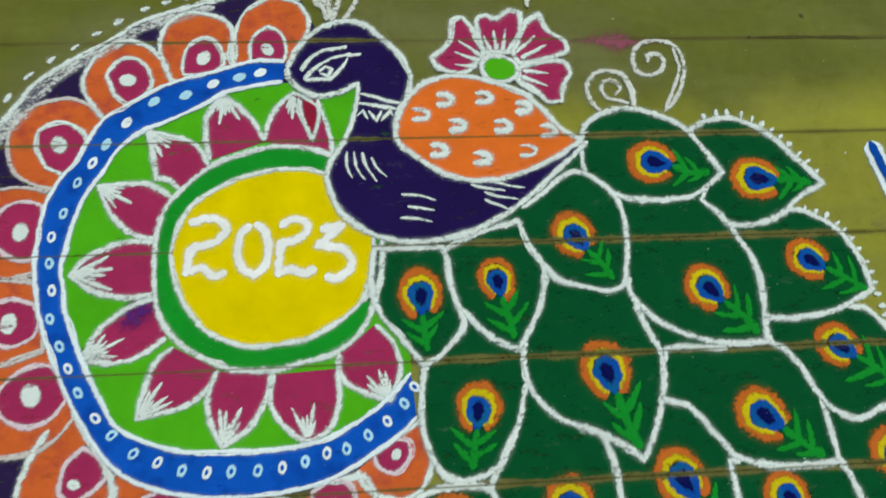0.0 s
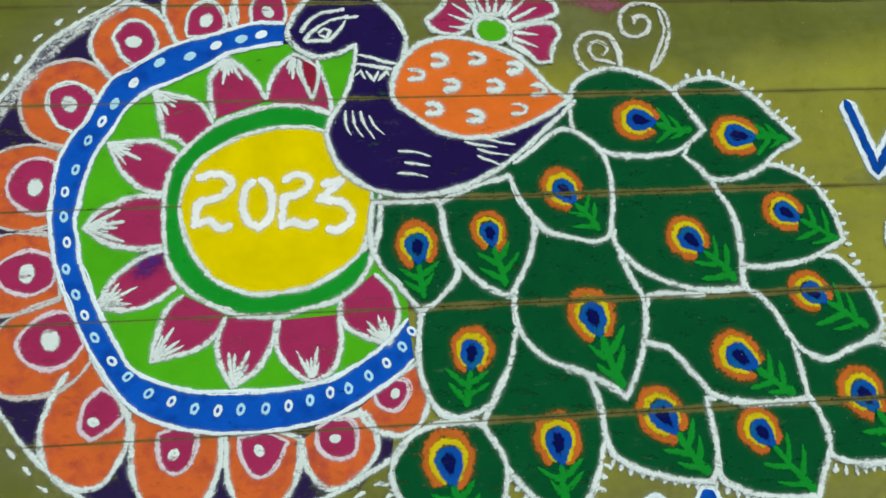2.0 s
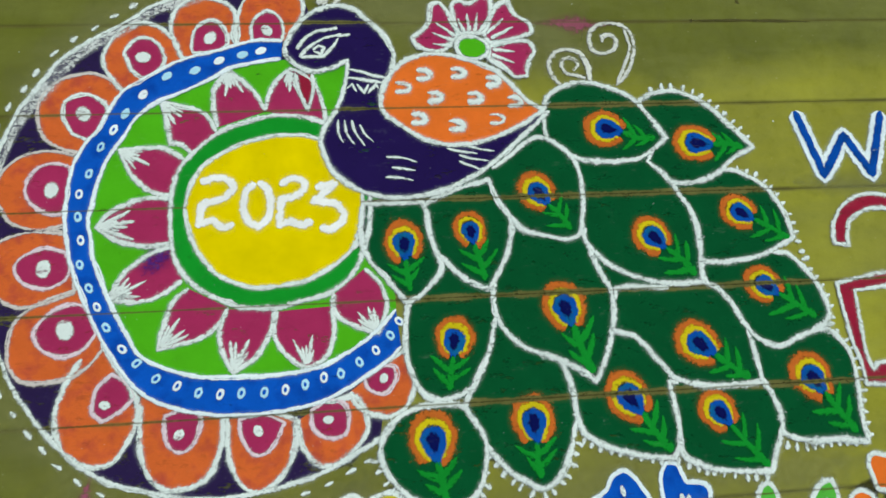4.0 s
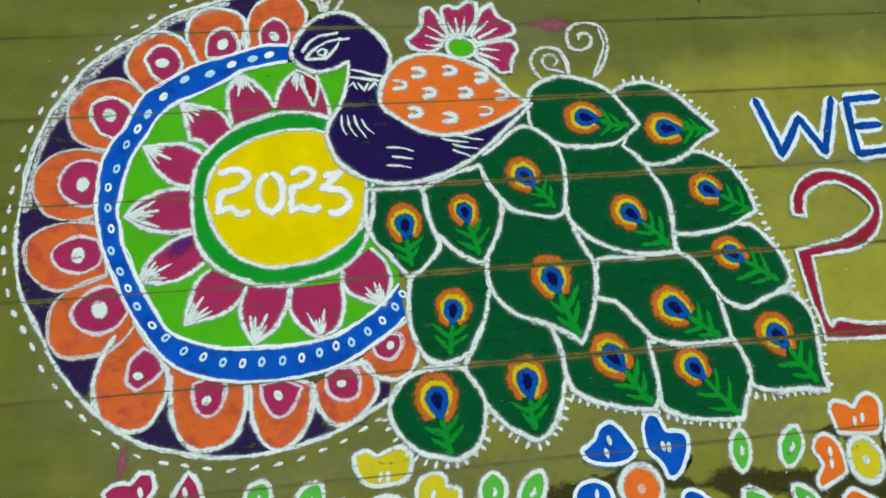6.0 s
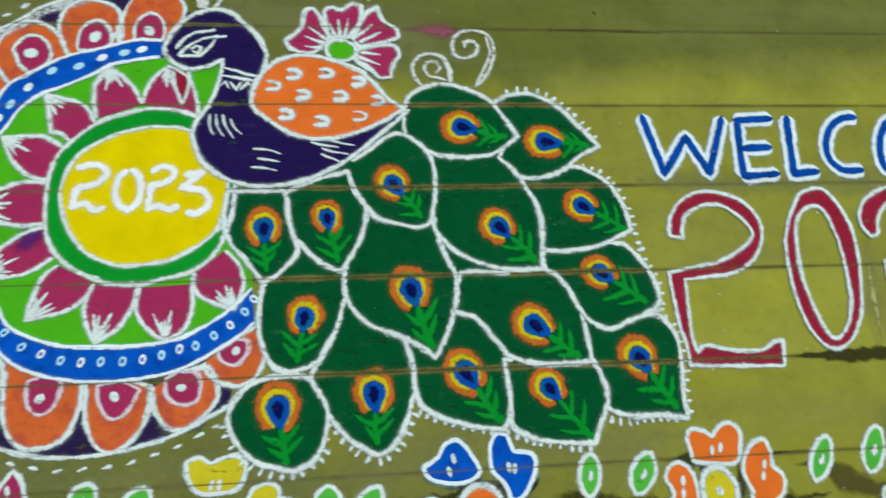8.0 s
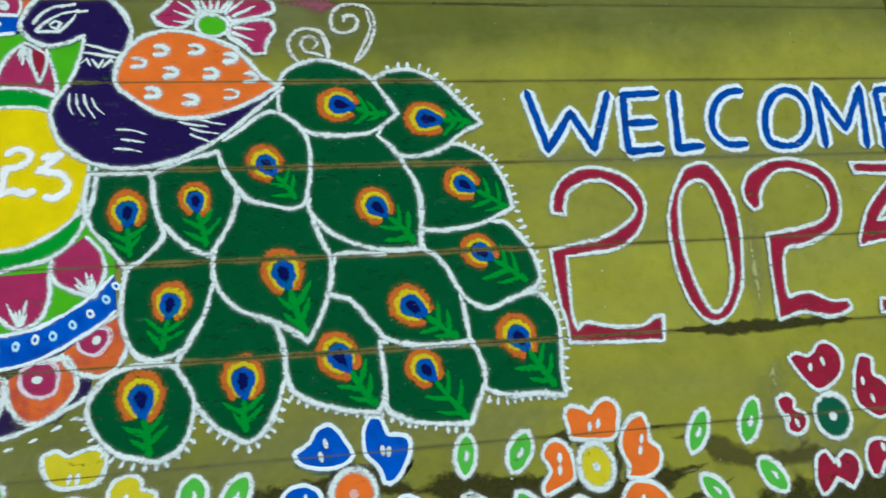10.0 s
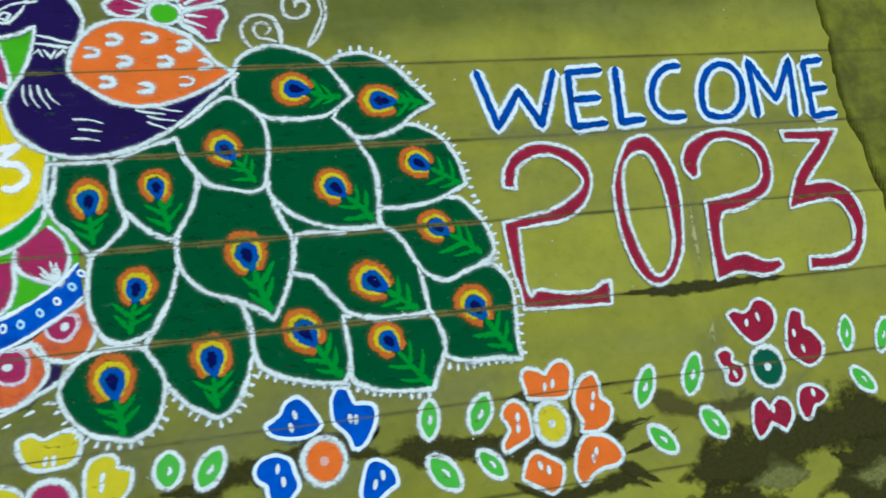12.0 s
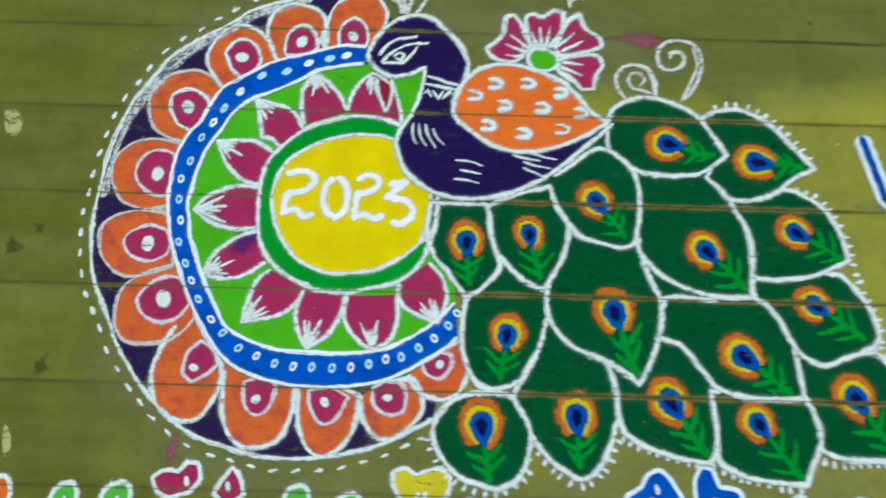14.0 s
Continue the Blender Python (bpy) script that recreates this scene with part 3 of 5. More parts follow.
scallop([(-0.442, -0.634), (-0.462, -0.667), (-0.479, -0.710), (-0.482, -0.751), (-0.461, -0.804), (-0.421, -0.827), (-0.375, -0.819), (-0.344, -0.771), (-0.337, -0.731), (-0.356, -0.686), (-0.383, -0.649), (-0.410, -0.606)], [(-0.419, -0.733), (-0.413, -0.691), (-0.386, -0.665), (-0.360, -0.683), (-0.344, -0.708), (-0.364, -0.731), (-0.399, -0.751)], (-0.396, -0.721), 0.009)
scallop([(-0.348, -0.698), (-0.334, -0.731), (-0.332, -0.756), (-0.328, -0.813), (-0.303, -0.862), (-0.264, -0.878), (-0.216, -0.866), (-0.191, -0.825), (-0.182, -0.769), (-0.198, -0.743), (-0.272, -0.722)], [(-0.288, -0.747), (-0.288, -0.770), (-0.281, -0.797), (-0.261, -0.814), (-0.236, -0.801), (-0.222, -0.766), (-0.227, -0.745), (-0.260, -0.737)], (-0.262, -0.782), 0.009)
scallop([(-0.177, -0.753), (-0.175, -0.781), (-0.171, -0.827), (-0.152, -0.872), (-0.121, -0.891), (-0.080, -0.871), (-0.051, -0.821), (-0.048, -0.769), (-0.112, -0.743)], [(-0.154, -0.760), (-0.153, -0.774), (-0.146, -0.802), (-0.123, -0.827), (-0.094, -0.817), (-0.071, -0.772), (-0.112, -0.750)], (-0.119, -0.784), 0.009)
scallop([(-0.047, -0.770), (-0.048, -0.787), (-0.037, -0.822), (-0.005, -0.853), (0.037, -0.846), (0.076, -0.808), (0.084, -0.775), (0.061, -0.734), (0.004, -0.739)], [(-0.021, -0.753), (-0.019, -0.784), (0.010, -0.806), (0.043, -0.797), (0.048, -0.756), (0.027, -0.736), (-0.000, -0.739)], (0.010, -0.771), 0.0085)
scallop([(0.052, -0.723), (0.072, -0.756), (0.118, -0.773), (0.158, -0.755), (0.174, -0.714), (0.169, -0.674), (0.160, -0.646), (0.115, -0.676)], [(0.079, -0.698), (0.087, -0.720), (0.117, -0.728), (0.140, -0.702), (0.137, -0.680), (0.115, -0.676)], (0.116, -0.701), 0.0085)

OUTER = [(-0.074, 0.019), (-0.134, 0.021), (-0.202, 0.001), (-0.246, -0.011), (-0.275, -0.020), (-0.318, -0.040), (-0.357, -0.064), (-0.395, -0.091), (-0.420, -0.130), (-0.440, -0.174), (-0.465, -0.210), (-0.480, -0.242), (-0.488, -0.281), (-0.492, -0.336), (-0.488, -0.385), (-0.473, -0.455), (-0.445, -0.527), (-0.403, -0.608), (-0.362, -0.670), (-0.312, -0.716), (-0.223, -0.746), (-0.109, -0.754), (-0.007, -0.738), (0.053, -0.713), (0.116, -0.675), (0.153, -0.643)]
INNER = [(-0.077, -0.024), (-0.135, -0.031), (-0.179, -0.041), (-0.221, -0.067), (-0.270, -0.092), (-0.320, -0.113), (-0.350, -0.134), (-0.374, -0.162), (-0.394, -0.199), (-0.418, -0.239), (-0.434, -0.289), (-0.442, -0.330), (-0.447, -0.368), (-0.441, -0.400), (-0.432, -0.448), (-0.401, -0.522), (-0.363, -0.593), (-0.330, -0.639), (-0.248, -0.675), (-0.157, -0.682), (-0.057, -0.682), (0.021, -0.663), (0.094, -0.619), (0.145, -0.570)]
outer, inner = smooth(OUTER), smooth(INNER)
ring = part("blue_ring", fill(outer + inner[::-1], 6), M["blue"], medallion, "broad blue powder ring with pale dots")
part("ring_line", stroke(outer, LINE * 0.72, 9, vary=0.35), M["blue_white"], ring)
part("ring_line", stroke(inner, LINE * 0.78, 9, vary=0.35), M["blue_white"], ring)
DOTS = [(-0.119, -0.003), (-0.157, -0.012), (-0.205, -0.025), (-0.254, -0.047), (-0.310, -0.059), (-0.356, -0.100), (-0.389, -0.142), (-0.410, -0.177), (-0.433, -0.214), (-0.452, -0.270), (-0.468, -0.312), (-0.467, -0.358), (-0.458, -0.406), (-0.457, -0.454), (-0.437, -0.501), (-0.420, -0.538), (-0.401, -0.578), (-0.370, -0.620), (-0.342, -0.648), (-0.306, -0.678), (-0.267, -0.693), (-0.228, -0.708), (-0.189, -0.713), (-0.150, -0.713), (-0.108, -0.714), (-0.069, -0.712), (-0.032, -0.704), (0.003, -0.693), (0.035, -0.688), (0.071, -0.668), (0.103, -0.647), (0.132, -0.620), (0.150, -0.593)]
for i, (x, y) in enumerate(DOTS):
    a, b = DOTS[max(0, i - 1)], DOTS[min(len(DOTS) - 1, i + 1)]
    turn = math.atan2(b[1] - a[1], b[0] - a[0]) + (0.2 if i < 8 else 1.35 if i > 17 else 0.1)
    solid = i < 7
    dot = part("dot", dab(oval((x, y), 0.0125 if i < 8 else 0.0110, 0.0085 if i < 8 else 0.0076, turn, 14), 8), M["blue_white"] if i % 5 in (0, 2) else M["light_blue"], ring, "pale powder dot")
    if not solid:
        part("dot_middle", dab(oval((x, y), 0.0048, 0.0030, turn, 10), 10), M["blue"], dot)

part("leaf_green_bed", fill(inner + straight([INNER[-1], (0.14, -0.40), (0.17, -0.15), (0.10, -0.03), INNER[0]])[1:-1], 3), M["lime"], medallion, "bright green powder between the petals")


def petal(edge, tip, streaks, into, wide=1.0):
    """A magenta petal edged in white, with white streaks drawn from its tip."""
    e = smooth(edge)
    p = part("petal", fill(e, 5 + 0.4 * (len(medallion.children) % 2)), M["magenta"], medallion, "magenta powder petal with white streaks")
    part("petal_line", stroke(e, LINE * 0.85, 8), M["white"], p)
    t, way = Vector(tip), Vector(into) - Vector(tip)
    for i in range(streaks):
        a = (i / max(1, streaks - 1) - 0.5) * 1.0 * wide
        d = Matrix.Rotation(a, 2) @ way
        n = 0.42 + 0.14 * math.sin(i * 2.3 + tip[0] * 40)
        part("streak", stroke(smooth([t + d * 0.03, t + d * n * 0.55, t + d * n], step=0.004), LINE * 0.9, 8, taper=(1.2, 0.4)), M["white"], p)


petal([(-0.205, -0.176), (-0.215, -0.130), (-0.211, -0.088), (-0.186, -0.048), (-0.157, -0.073), (-0.129, -0.103), (-0.109, -0.142)], (-0.186, -0.051), 5, (-0.171, -0.154), 0.9)
petal([(-0.109, -0.142), (-0.102, -0.107), (-0.086, -0.075), (-0.058, -0.046), (-0.033, -0.058), (-0.008, -0.082), (0.007, -0.123), (0.015, -0.169)], (-0.058, -0.050), 4, (-0.069, -0.144), 0.6)
petal([(-0.254, -0.232), (-0.278, -0.211), (-0.298, -0.210), (-0.304, -0.175), (-0.317, -0.119), (-0.284, -0.125), (-0.249, -0.136), (-0.226, -0.151), (-0.207, -0.187)], (-0.317, -0.120), 5, (-0.249, -0.199), 0.75)
petal([(-0.288, -0.316), (-0.308, -0.320), (-0.344, -0.302), (-0.373, -0.271), (-0.396, -0.222), (-0.355, -0.218), (-0.308, -0.221), (-0.269, -0.245)], (-0.395, -0.223), 5, (-0.290, -0.279), 0.8)
petal([(-0.290, -0.416), (-0.331, -0.423), (-0.372, -0.415), (-0.401, -0.405), (-0.430, -0.381), (-0.408, -0.351), (-0.373, -0.334), (-0.332, -0.324), (-0.292, -0.327)], (-0.428, -0.381), 6, (-0.295, -0.373), 0.9)
petal([(-0.266, -0.493), (-0.301, -0.520), (-0.347, -0.532), (-0.398, -0.523), (-0.382, -0.486), (-0.354, -0.457), (-0.321, -0.436), (-0.287, -0.426)], (-0.394, -0.521), 5, (-0.281, -0.468), 0.9)
petal([(-0.178, -0.550), (-0.196, -0.585), (-0.237, -0.610), (-0.305, -0.624), (-0.297, -0.584), (-0.281, -0.536), (-0.253, -0.509)], (-0.302, -0.622), 5, (-0.219, -0.535), 0.8)
petal([(-0.089, -0.560), (-0.099, -0.605), (-0.121, -0.646), (-0.166, -0.675), (-0.186, -0.635), (-0.193, -0.592), (-0.178, -0.554)], (-0.165, -0.672), 5, (-0.135, -0.557), 0.8)
petal([(0.021, -0.558), (0.024, -0.608), (0.009, -0.653), (-0.029, -0.672), (-0.068, -0.644), (-0.090, -0.606), (-0.083, -0.563)], (-0.027, -0.669), 5, (-0.033, -0.564), 0.9)
petal([(0.085, -0.486), (0.117, -0.517), (0.127, -0.566), (0.108, -0.614), (0.060, -0.596), (0.027, -0.571), (0.025, -0.533)], (0.105, -0.610), 6, (0.065, -0.517), 1.1)
part("petal_drop", dab(smooth([(-0.042, -0.057), (-0.016, -0.058), (-0.011, -0.084), (-0.022, -0.136), (-0.034, -0.102)], True), 8), M["red"], medallion, "dark red drop between two petals")
part("drop_line", stroke(smooth([(-0.048, -0.056), (-0.038, -0.102), (-0.021, -0.142), (-0.010, -0.093), (-0.012, -0.058)]), LINE * 0.7, 9), M["white"], medallion)
part("violet_tinge", dab(oval((-0.316, -0.450), 0.030, 0.020, 0.5), 6.6, soft=0.8), M["violet"], medallion, "violet tinge on a petal")

GREEN = [(-0.292, -0.348), (-0.290, -0.316), (-0.281, -0.270), (-0.255, -0.234), (-0.204, -0.189), (-0.152, -0.166), (-0.090, -0.153), (-0.018, -0.161), (0.045, -0.199), (0.091, -0.286), (0.101, -0.368), (0.082, -0.456), (0.058, -0.500), (0.015, -0.531), (-0.036, -0.545), (-0.078, -0.555), (-0.142, -0.554), (-0.167, -0.547), (-0.208, -0.527), (-0.248, -0.500), (-0.281, -0.449), (-0.291, -0.395)]
DISC = [(-0.264, -0.349), (-0.243, -0.277), (-0.200, -0.237), (-0.136, -0.207), (-0.069, -0.197), (-0.001, -0.208), (0.055, -0.256), (0.086, -0.327), (0.077, -0.416), (0.043, -0.463), (-0.018, -0.501), (-0.063, -0.511), (-0.126, -0.515), (-0.166, -0.503), (-0.208, -0.477), (-0.248, -0.418)]
part("green_ring", fill(smooth(GREEN, True), 6), M["green"], medallion, "mid green powder ring")
part("ring_line", stroke(smooth(GREEN, True), LINE * 0.85, 9, closed=True), M["white"], medallion)
part("yellow_disc", fill(smooth(DISC, True), 7), M["yellow"], medallion, "smooth yellow powder disc")
part("disc_line", stroke(smooth(DISC, True), LINE * 0.75, 9, closed=True), M["white"], medallion)

# dashes outside the rim
dash_ring = thing("dash_ring", "ring of short white powder dashes round the medallion", "floor drawing")
run, last, normal = 0.0, None, sides(rim, False)
for q, s in zip(rim, normal):
    run += (q - last).length if last else 0
    last = q
    if run > 0.041 + 0.010 * noise.noise((q.x * 17, q.y * 17, 3)) and q.x < 0.10:
        run = 0.0
        away = s if (q - Vector((-0.16, -0.38))).dot(s) > 0 else -s
        c, d = q + away * (0.0235 + 0.003 * noise.noise((q.x * 30, q.y * 30, 9))), Vector((-s.y, s.x))
        d = Matrix.Rotation(0.5 * noise.noise((q.x * 23, q.y * 23, 1)), 2) @ d
        long = 0.0098 + 0.0030 * noise.noise((q.x * 19, q.y * 19, 7))
        thin = 0.0074 if q.y > -0.80 else 0.0056
        part("dash", stroke(straight([c - d * long, c + d * long], step=0.003), thin, 1, taper=(0.7, 1.1)), M["white"], dash_ring)

# ---------------------------------------------------------------- the small year in the disc
SMALL = (
    ("2", [(-0.236, -0.296), (-0.209, -0.286), (-0.180, -0.293), (-0.170, -0.311), (-0.189, -0.329), (-0.211, -0.337), (-0.230, -0.342), (-0.234, -0.364), (-0.237, -0.390)], [(-0.234, -0.385), (-0.210, -0.375), (-0.190, -0.390), (-0.168, -0.383)]),
    ("0", [(-0.127, -0.300), (-0.146, -0.318), (-0.150, -0.352), (-0.141, -0.379), (-0.123, -0.392), (-0.105, -0.377), (-0.097, -0.346), (-0.105, -0.313), (-0.124, -0.299)], None),
    ("2", [(-0.079, -0.307), (-0.060, -0.293), (-0.034, -0.297), (-0.030, -0.315), (-0.049, -0.330), (-0.078, -0.335), (-0.079, -0.366), (-0.079, -0.397)], [(-0.079, -0.392), (-0.058, -0.383), (-0.034, -0.392), (-0.015, -0.381)]),
    ("3", [(-0.009, -0.313), (0.011, -0.310), (0.031, -0.306), (0.010, -0.325), (-0.012, -0.343), (0.024, -0.346), (0.046, -0.365), (0.044, -0.386), (0.022, -0.401), (-0.001, -0.397)], None),
)
for text, a, b in SMALL:
    n = thing("numeral", "white powder numeral " + text + " trickled on the yellow disc", "numeral", "small year")
    part("mark", stroke(smooth(a, step=0.004), 0.0145, 9.5, vary=0.12, full=1.8), M["clean_white"], n)
    if b:
        part("mark", stroke(smooth(b, step=0.004), 0.0145, 9.5, vary=0.12, full=1.8), M["clean_white"], n)

# ---------------------------------------------------------------- the bird motif
bird = thing("bird_motif", "stylised navy bird drawn in powder with an orange wing", "floor drawing")
BODY = [(-0.068, 0.005), (-0.052, 0.041), (-0.028, 0.072), (0.005, 0.095), (0.047, 0.104), (0.083, 0.092), (0.110, 0.065), (0.141, 0.035), (0.158, 0.003), (0.163, -0.023), (0.155, -0.060), (0.138, -0.088), (0.131, -0.120), (0.166, -0.140), (0.299, -0.153), (0.420, -0.174), (0.492, -0.155), (0.452, -0.193), (0.406, -0.231), (0.347, -0.281), (0.284, -0.317), (0.217, -0.337), (0.139, -0.339), (0.076, -0.319), (0.028, -0.280), (0.007, -0.226), (0.009, -0.191), (0.034, -0.149), (0.054, -0.099), (0.061, -0.058), (0.063, -0.029), (0.040, -0.042), (0.002, -0.054), (-0.024, -0.050), (-0.051, -0.034), (-0.066, -0.014)]
WING = [(0.131, -0.120), (0.147, -0.076), (0.174, -0.041), (0.216, -0.020), (0.271, -0.017), (0.325, -0.032), (0.378, -0.055), (0.415, -0.093), (0.446, -0.130), (0.480, -0.153), (0.432, -0.185), (0.375, -0.210), (0.319, -0.227), (0.266, -0.227), (0.214, -0.210), (0.170, -0.180), (0.139, -0.154)]
body = smooth(BODY, True)
part("body", fill(body, 10), M["navy"], bird)
part("wing", fill(smooth(WING, True), 11), M["orange"], bird)
part("wing_line", stroke(smooth(WING, True), LINE * 0.95, 13, closed=True), M["white"], bird)
part("back_line", stroke(smooth(BODY[0:13]), LINE * 0.95, 13), M["white"], bird)
part("belly_line", stroke(smooth(BODY[16:]  + BODY[:1]), LINE * 0.95, 13), M["white"], bird)
for line in ([(0.063, -0.049), (0.092, -0.056), (0.118, -0.066), (0.142, -0.071)], [(0.061, -0.070), (0.091, -0.074), (0.133, -0.083)],
             [(0.061, -0.096), (0.072, -0.085), (0.081, -0.103)], [(0.082, -0.085), (0.097, -0.107), (0.106, -0.086)], [(0.105, -0.107), (0.122, -0.087), (0.127, -0.096)]):
    part("neck_band", stroke(smooth(line), LINE * 0.6, 12.5), M["white"], bird)
for line in ([(-0.042, -0.003), (-0.026, 0.023), (0.001, 0.041), (0.044, 0.047)], [(-0.036, -0.021), (-0.016, 0.005), (0.016, 0.024), (0.052, 0.033)], [(-0.035, -0.023), (-0.009, -0.019), (0.012, -0.017), (0.031, 0.003), (0.046, 0.024)],
             [(-0.009, -0.004), (0.002, 0.007), (0.015, 0.001), (0.007, -0.014), (-0.008, -0.007)], [(0.043, 0.027), (0.071, 0.034)]):
    part("head_mark", stroke(smooth(line, step=0.004), LINE * 0.6, 12.5), M["white"], bird)
for line in ([(0.040, -0.166), (0.042, -0.196), (0.051, -0.218)], [(0.054, -0.166), (0.060, -0.200), (0.074, -0.223)], [(0.069, -0.168), (0.076, -0.195), (0.095, -0.227)], [(0.085, -0.178), (0.097, -0.202), (0.114, -0.217)],
             [(0.138, -0.251), (0.169, -0.254), (0.202, -0.264)], [(0.149, -0.275), (0.172, -0.278), (0.198, -0.283)], [(0.134, -0.296), (0.163, -0.297), (0.193, -0.305)],
             [(0.265, -0.237), (0.296, -0.243), (0.330, -0.249)], [(0.290, -0.251), (0.321, -0.261), (0.353, -0.266)], [(0.289, -0.265), (0.317, -0.278), (0.337, -0.288)], [(0.308, -0.231), (0.339, -0.240), (0.366, -0.244)]):
    part("body_mark", stroke(smooth(line), LINE * 0.6, 12, taper=(1, 0.6)), M["white"], bird)
for x, y in [(0.223, -0.066), (0.297, -0.063), (0.372, -0.085), (0.176, -0.095), (0.244, -0.119), (0.330, -0.122), (0.416, -0.133), (0.207, -0.168), (0.286, -0.185), (0.375, -0.172)]:
    hook = [(x - 0.013, y + 0.0105), (x + 0.006, y + 0.0105), (x + 0.0175, y + 0.003), (x + 0.013, y - 0.007), (x - 0.014, y - 0.0095)]
    part("wing_mark", stroke(smooth(hook, step=0.004), LINE * 1.15, 13, taper=(0.8, 1.2), vary=0.6), M["white"], bird)
for line in ([(-0.014, 0.159), (-0.002, 0.132), (0.006, 0.107)], [(0.047, 0.189), (0.028, 0.149), (0.013, 0.107)], [(0.071, 0.178), (0.056, 0.137), (0.036, 0.105)], [(0.013, 0.184), (0.009, 0.148), (0.010, 0.110)]):
    part("crest", stroke(smooth(line), LINE * 1.0, 8, vary=0.5), M["thin_white"], bird)
part("crest_tuft", dab(oval((-0.007, 0.154), 0.016, 0.020), 6), M["thin_white"], bird)

# ---------------------------------------------------------------- tail feathers
DRAWN, BELLY = [], smooth(BODY[16:29])


def unshared(line):
    """The stretches of a closed line that no neighbour has drawn yet."""
    near = [any((q - w).length < 0.0098 for w in DRAWN) or q.x > 0.28 and any((q - w).length < 0.010 for w in BELLY) for q in line]
    DRAWN.extend(line)
    if not any(near):
        return [line + line[:1]]
    start = near.index(True)
    order, runs, run = [(start + i) % len(line) for i in range(len(line) + 1)], [], []
    for i in order:
        if near[i]:
            if len(run) > 3:
                runs.append([line[run[0] - k] for k in (3, 2, 1)] + [line[j] for j in run] + [line[(i + k) % len(line)] for k in range(3)])
            run = []
        else:
            run.append(i)
    return runs


def feather(outline, eye, tip, size=1.0, level=0.0):
    """A dark green leaf-shaped feather with an eye spot and a green stem towards its tip."""
    f = thing("feather_motif", "dark green powder feather with an orange, yellow and blue eye", "floor drawing", "tail feathers")
    o = smooth(outline, True)
    part("blade", fill(o, 7 + level), M["dark_green"], f)
    for run in unshared(o):
        part("feather_line", stroke(run, LINE * 0.95, 10 + level), M["white"], f, "white powder outline")
    e, t = Vector(eye), Vector(tip)
    d = (t - e).normalized()
    side = Vector((-d.y, d.x))

    def drop(r, length, back, wave, shift=0.0, first=0.0, last=2 * math.pi):
        """Points round a drop that narrows towards the feather's tip, from one angle to another."""
        pts, n = [], 72
        for i in range(n):
            a = first + (last - first) * i / n
            x, y = math.cos(a), math.sin(a)
            k = 1.0 + wave * noise.noise((e.x * 31 + x * 2.2, e.y * 31 + y * 2.2, r * 90)) + 0.7 * wave * noise.noise((e.x * 77 + x * 11, e.y * 77 + y * 11, r * 70))
            along = (length if x > 0 else back) * x
            narrow = 1.0 - 0.30 * max(0.0, x) ** 1.6
            pts.append(e + d * (along * k + shift) + side * y * r * narrow * k)
        return pts
    s = size
    odd = [noise.noise((e.x * 13, e.y * 13, i * 5.3)) for i in range(8)]
    part("eye_ring", stroke(drop(0.0315 * s, 0.046 * s, 0.0365 * s, 0.08, 0, 0.45 + 0.5 * odd[0], 5.85 + 0.5 * odd[1]), 0.0165 * s, 9 + level, vary=0.35, taper=(0.85, 1.0), full=1.5), M["eye_orange"], f)
    part("eye_ring", stroke(drop(0.0245 * s, 0.037 * s, 0.0258 * s, 0.09, 0, 0.40 + 0.5 * odd[2], 5.8 + 0.5 * odd[3]), 0.0088 * s, 10 + level, vary=0.4, full=1.4, twin=False), M["eye_yellow"], f)
    part("eye_spot", dab(drop(0.0222 * s, 0.038 * s, 0.0205 * s, 0.12, 0.002), 11 + level, soft=0.14), M["eye_blue"], f)
    part("eye_pupil", dab(drop(0.0105 * s, 0.022 * s, 0.0125 * s, 0.25, 0.004), 12 + level, soft=0.3), M["eye_dark"], f)
    a, b = e + d * 0.038 * s, t - d * 0.006
    long = (b - a).length
    bend = side * (0.004 + 0.10 * long) * odd[4]
    stem = part("stem", stroke(smooth([a, a.lerp(b, 0.5) + bend, b]), 0.0155 * s, 9.6 + level, taper=(0.7, 1.1), vary=0.25, full=1.5, fuzz=0.6), M["stem"], f)
    for i, (u, w, n) in enumerate(((0.02, 1, 0.9), (0.10, -1, 1.0), (0.34, 1, 0.85), (0.46, -1, 0.8))):
        n *= 1.12 + 0.7 * noise.noise((e.x * 19 + i * 3.1, e.y * 19, 2.5))
        root = a.lerp(b, min(0.95, u + 0.36)) + bend * 0.6
        out = a.lerp(b, u + 0.10 * odd[5]) + side * w * n * (0.36 * long + 0.006) - d * 0.02 * long
        mid = root.lerp(out, 0.5) + side * w * 0.03 * long
        if (out - root).length > 0.012:
            part("leaflet", stroke(smooth([root, mid, out]), 0.0150 * s, 9.6 + level, taper=(1.0, 0.35), vary=0.25, full=1.5, fuzz=0.6), M["stem"], stem)
    return f


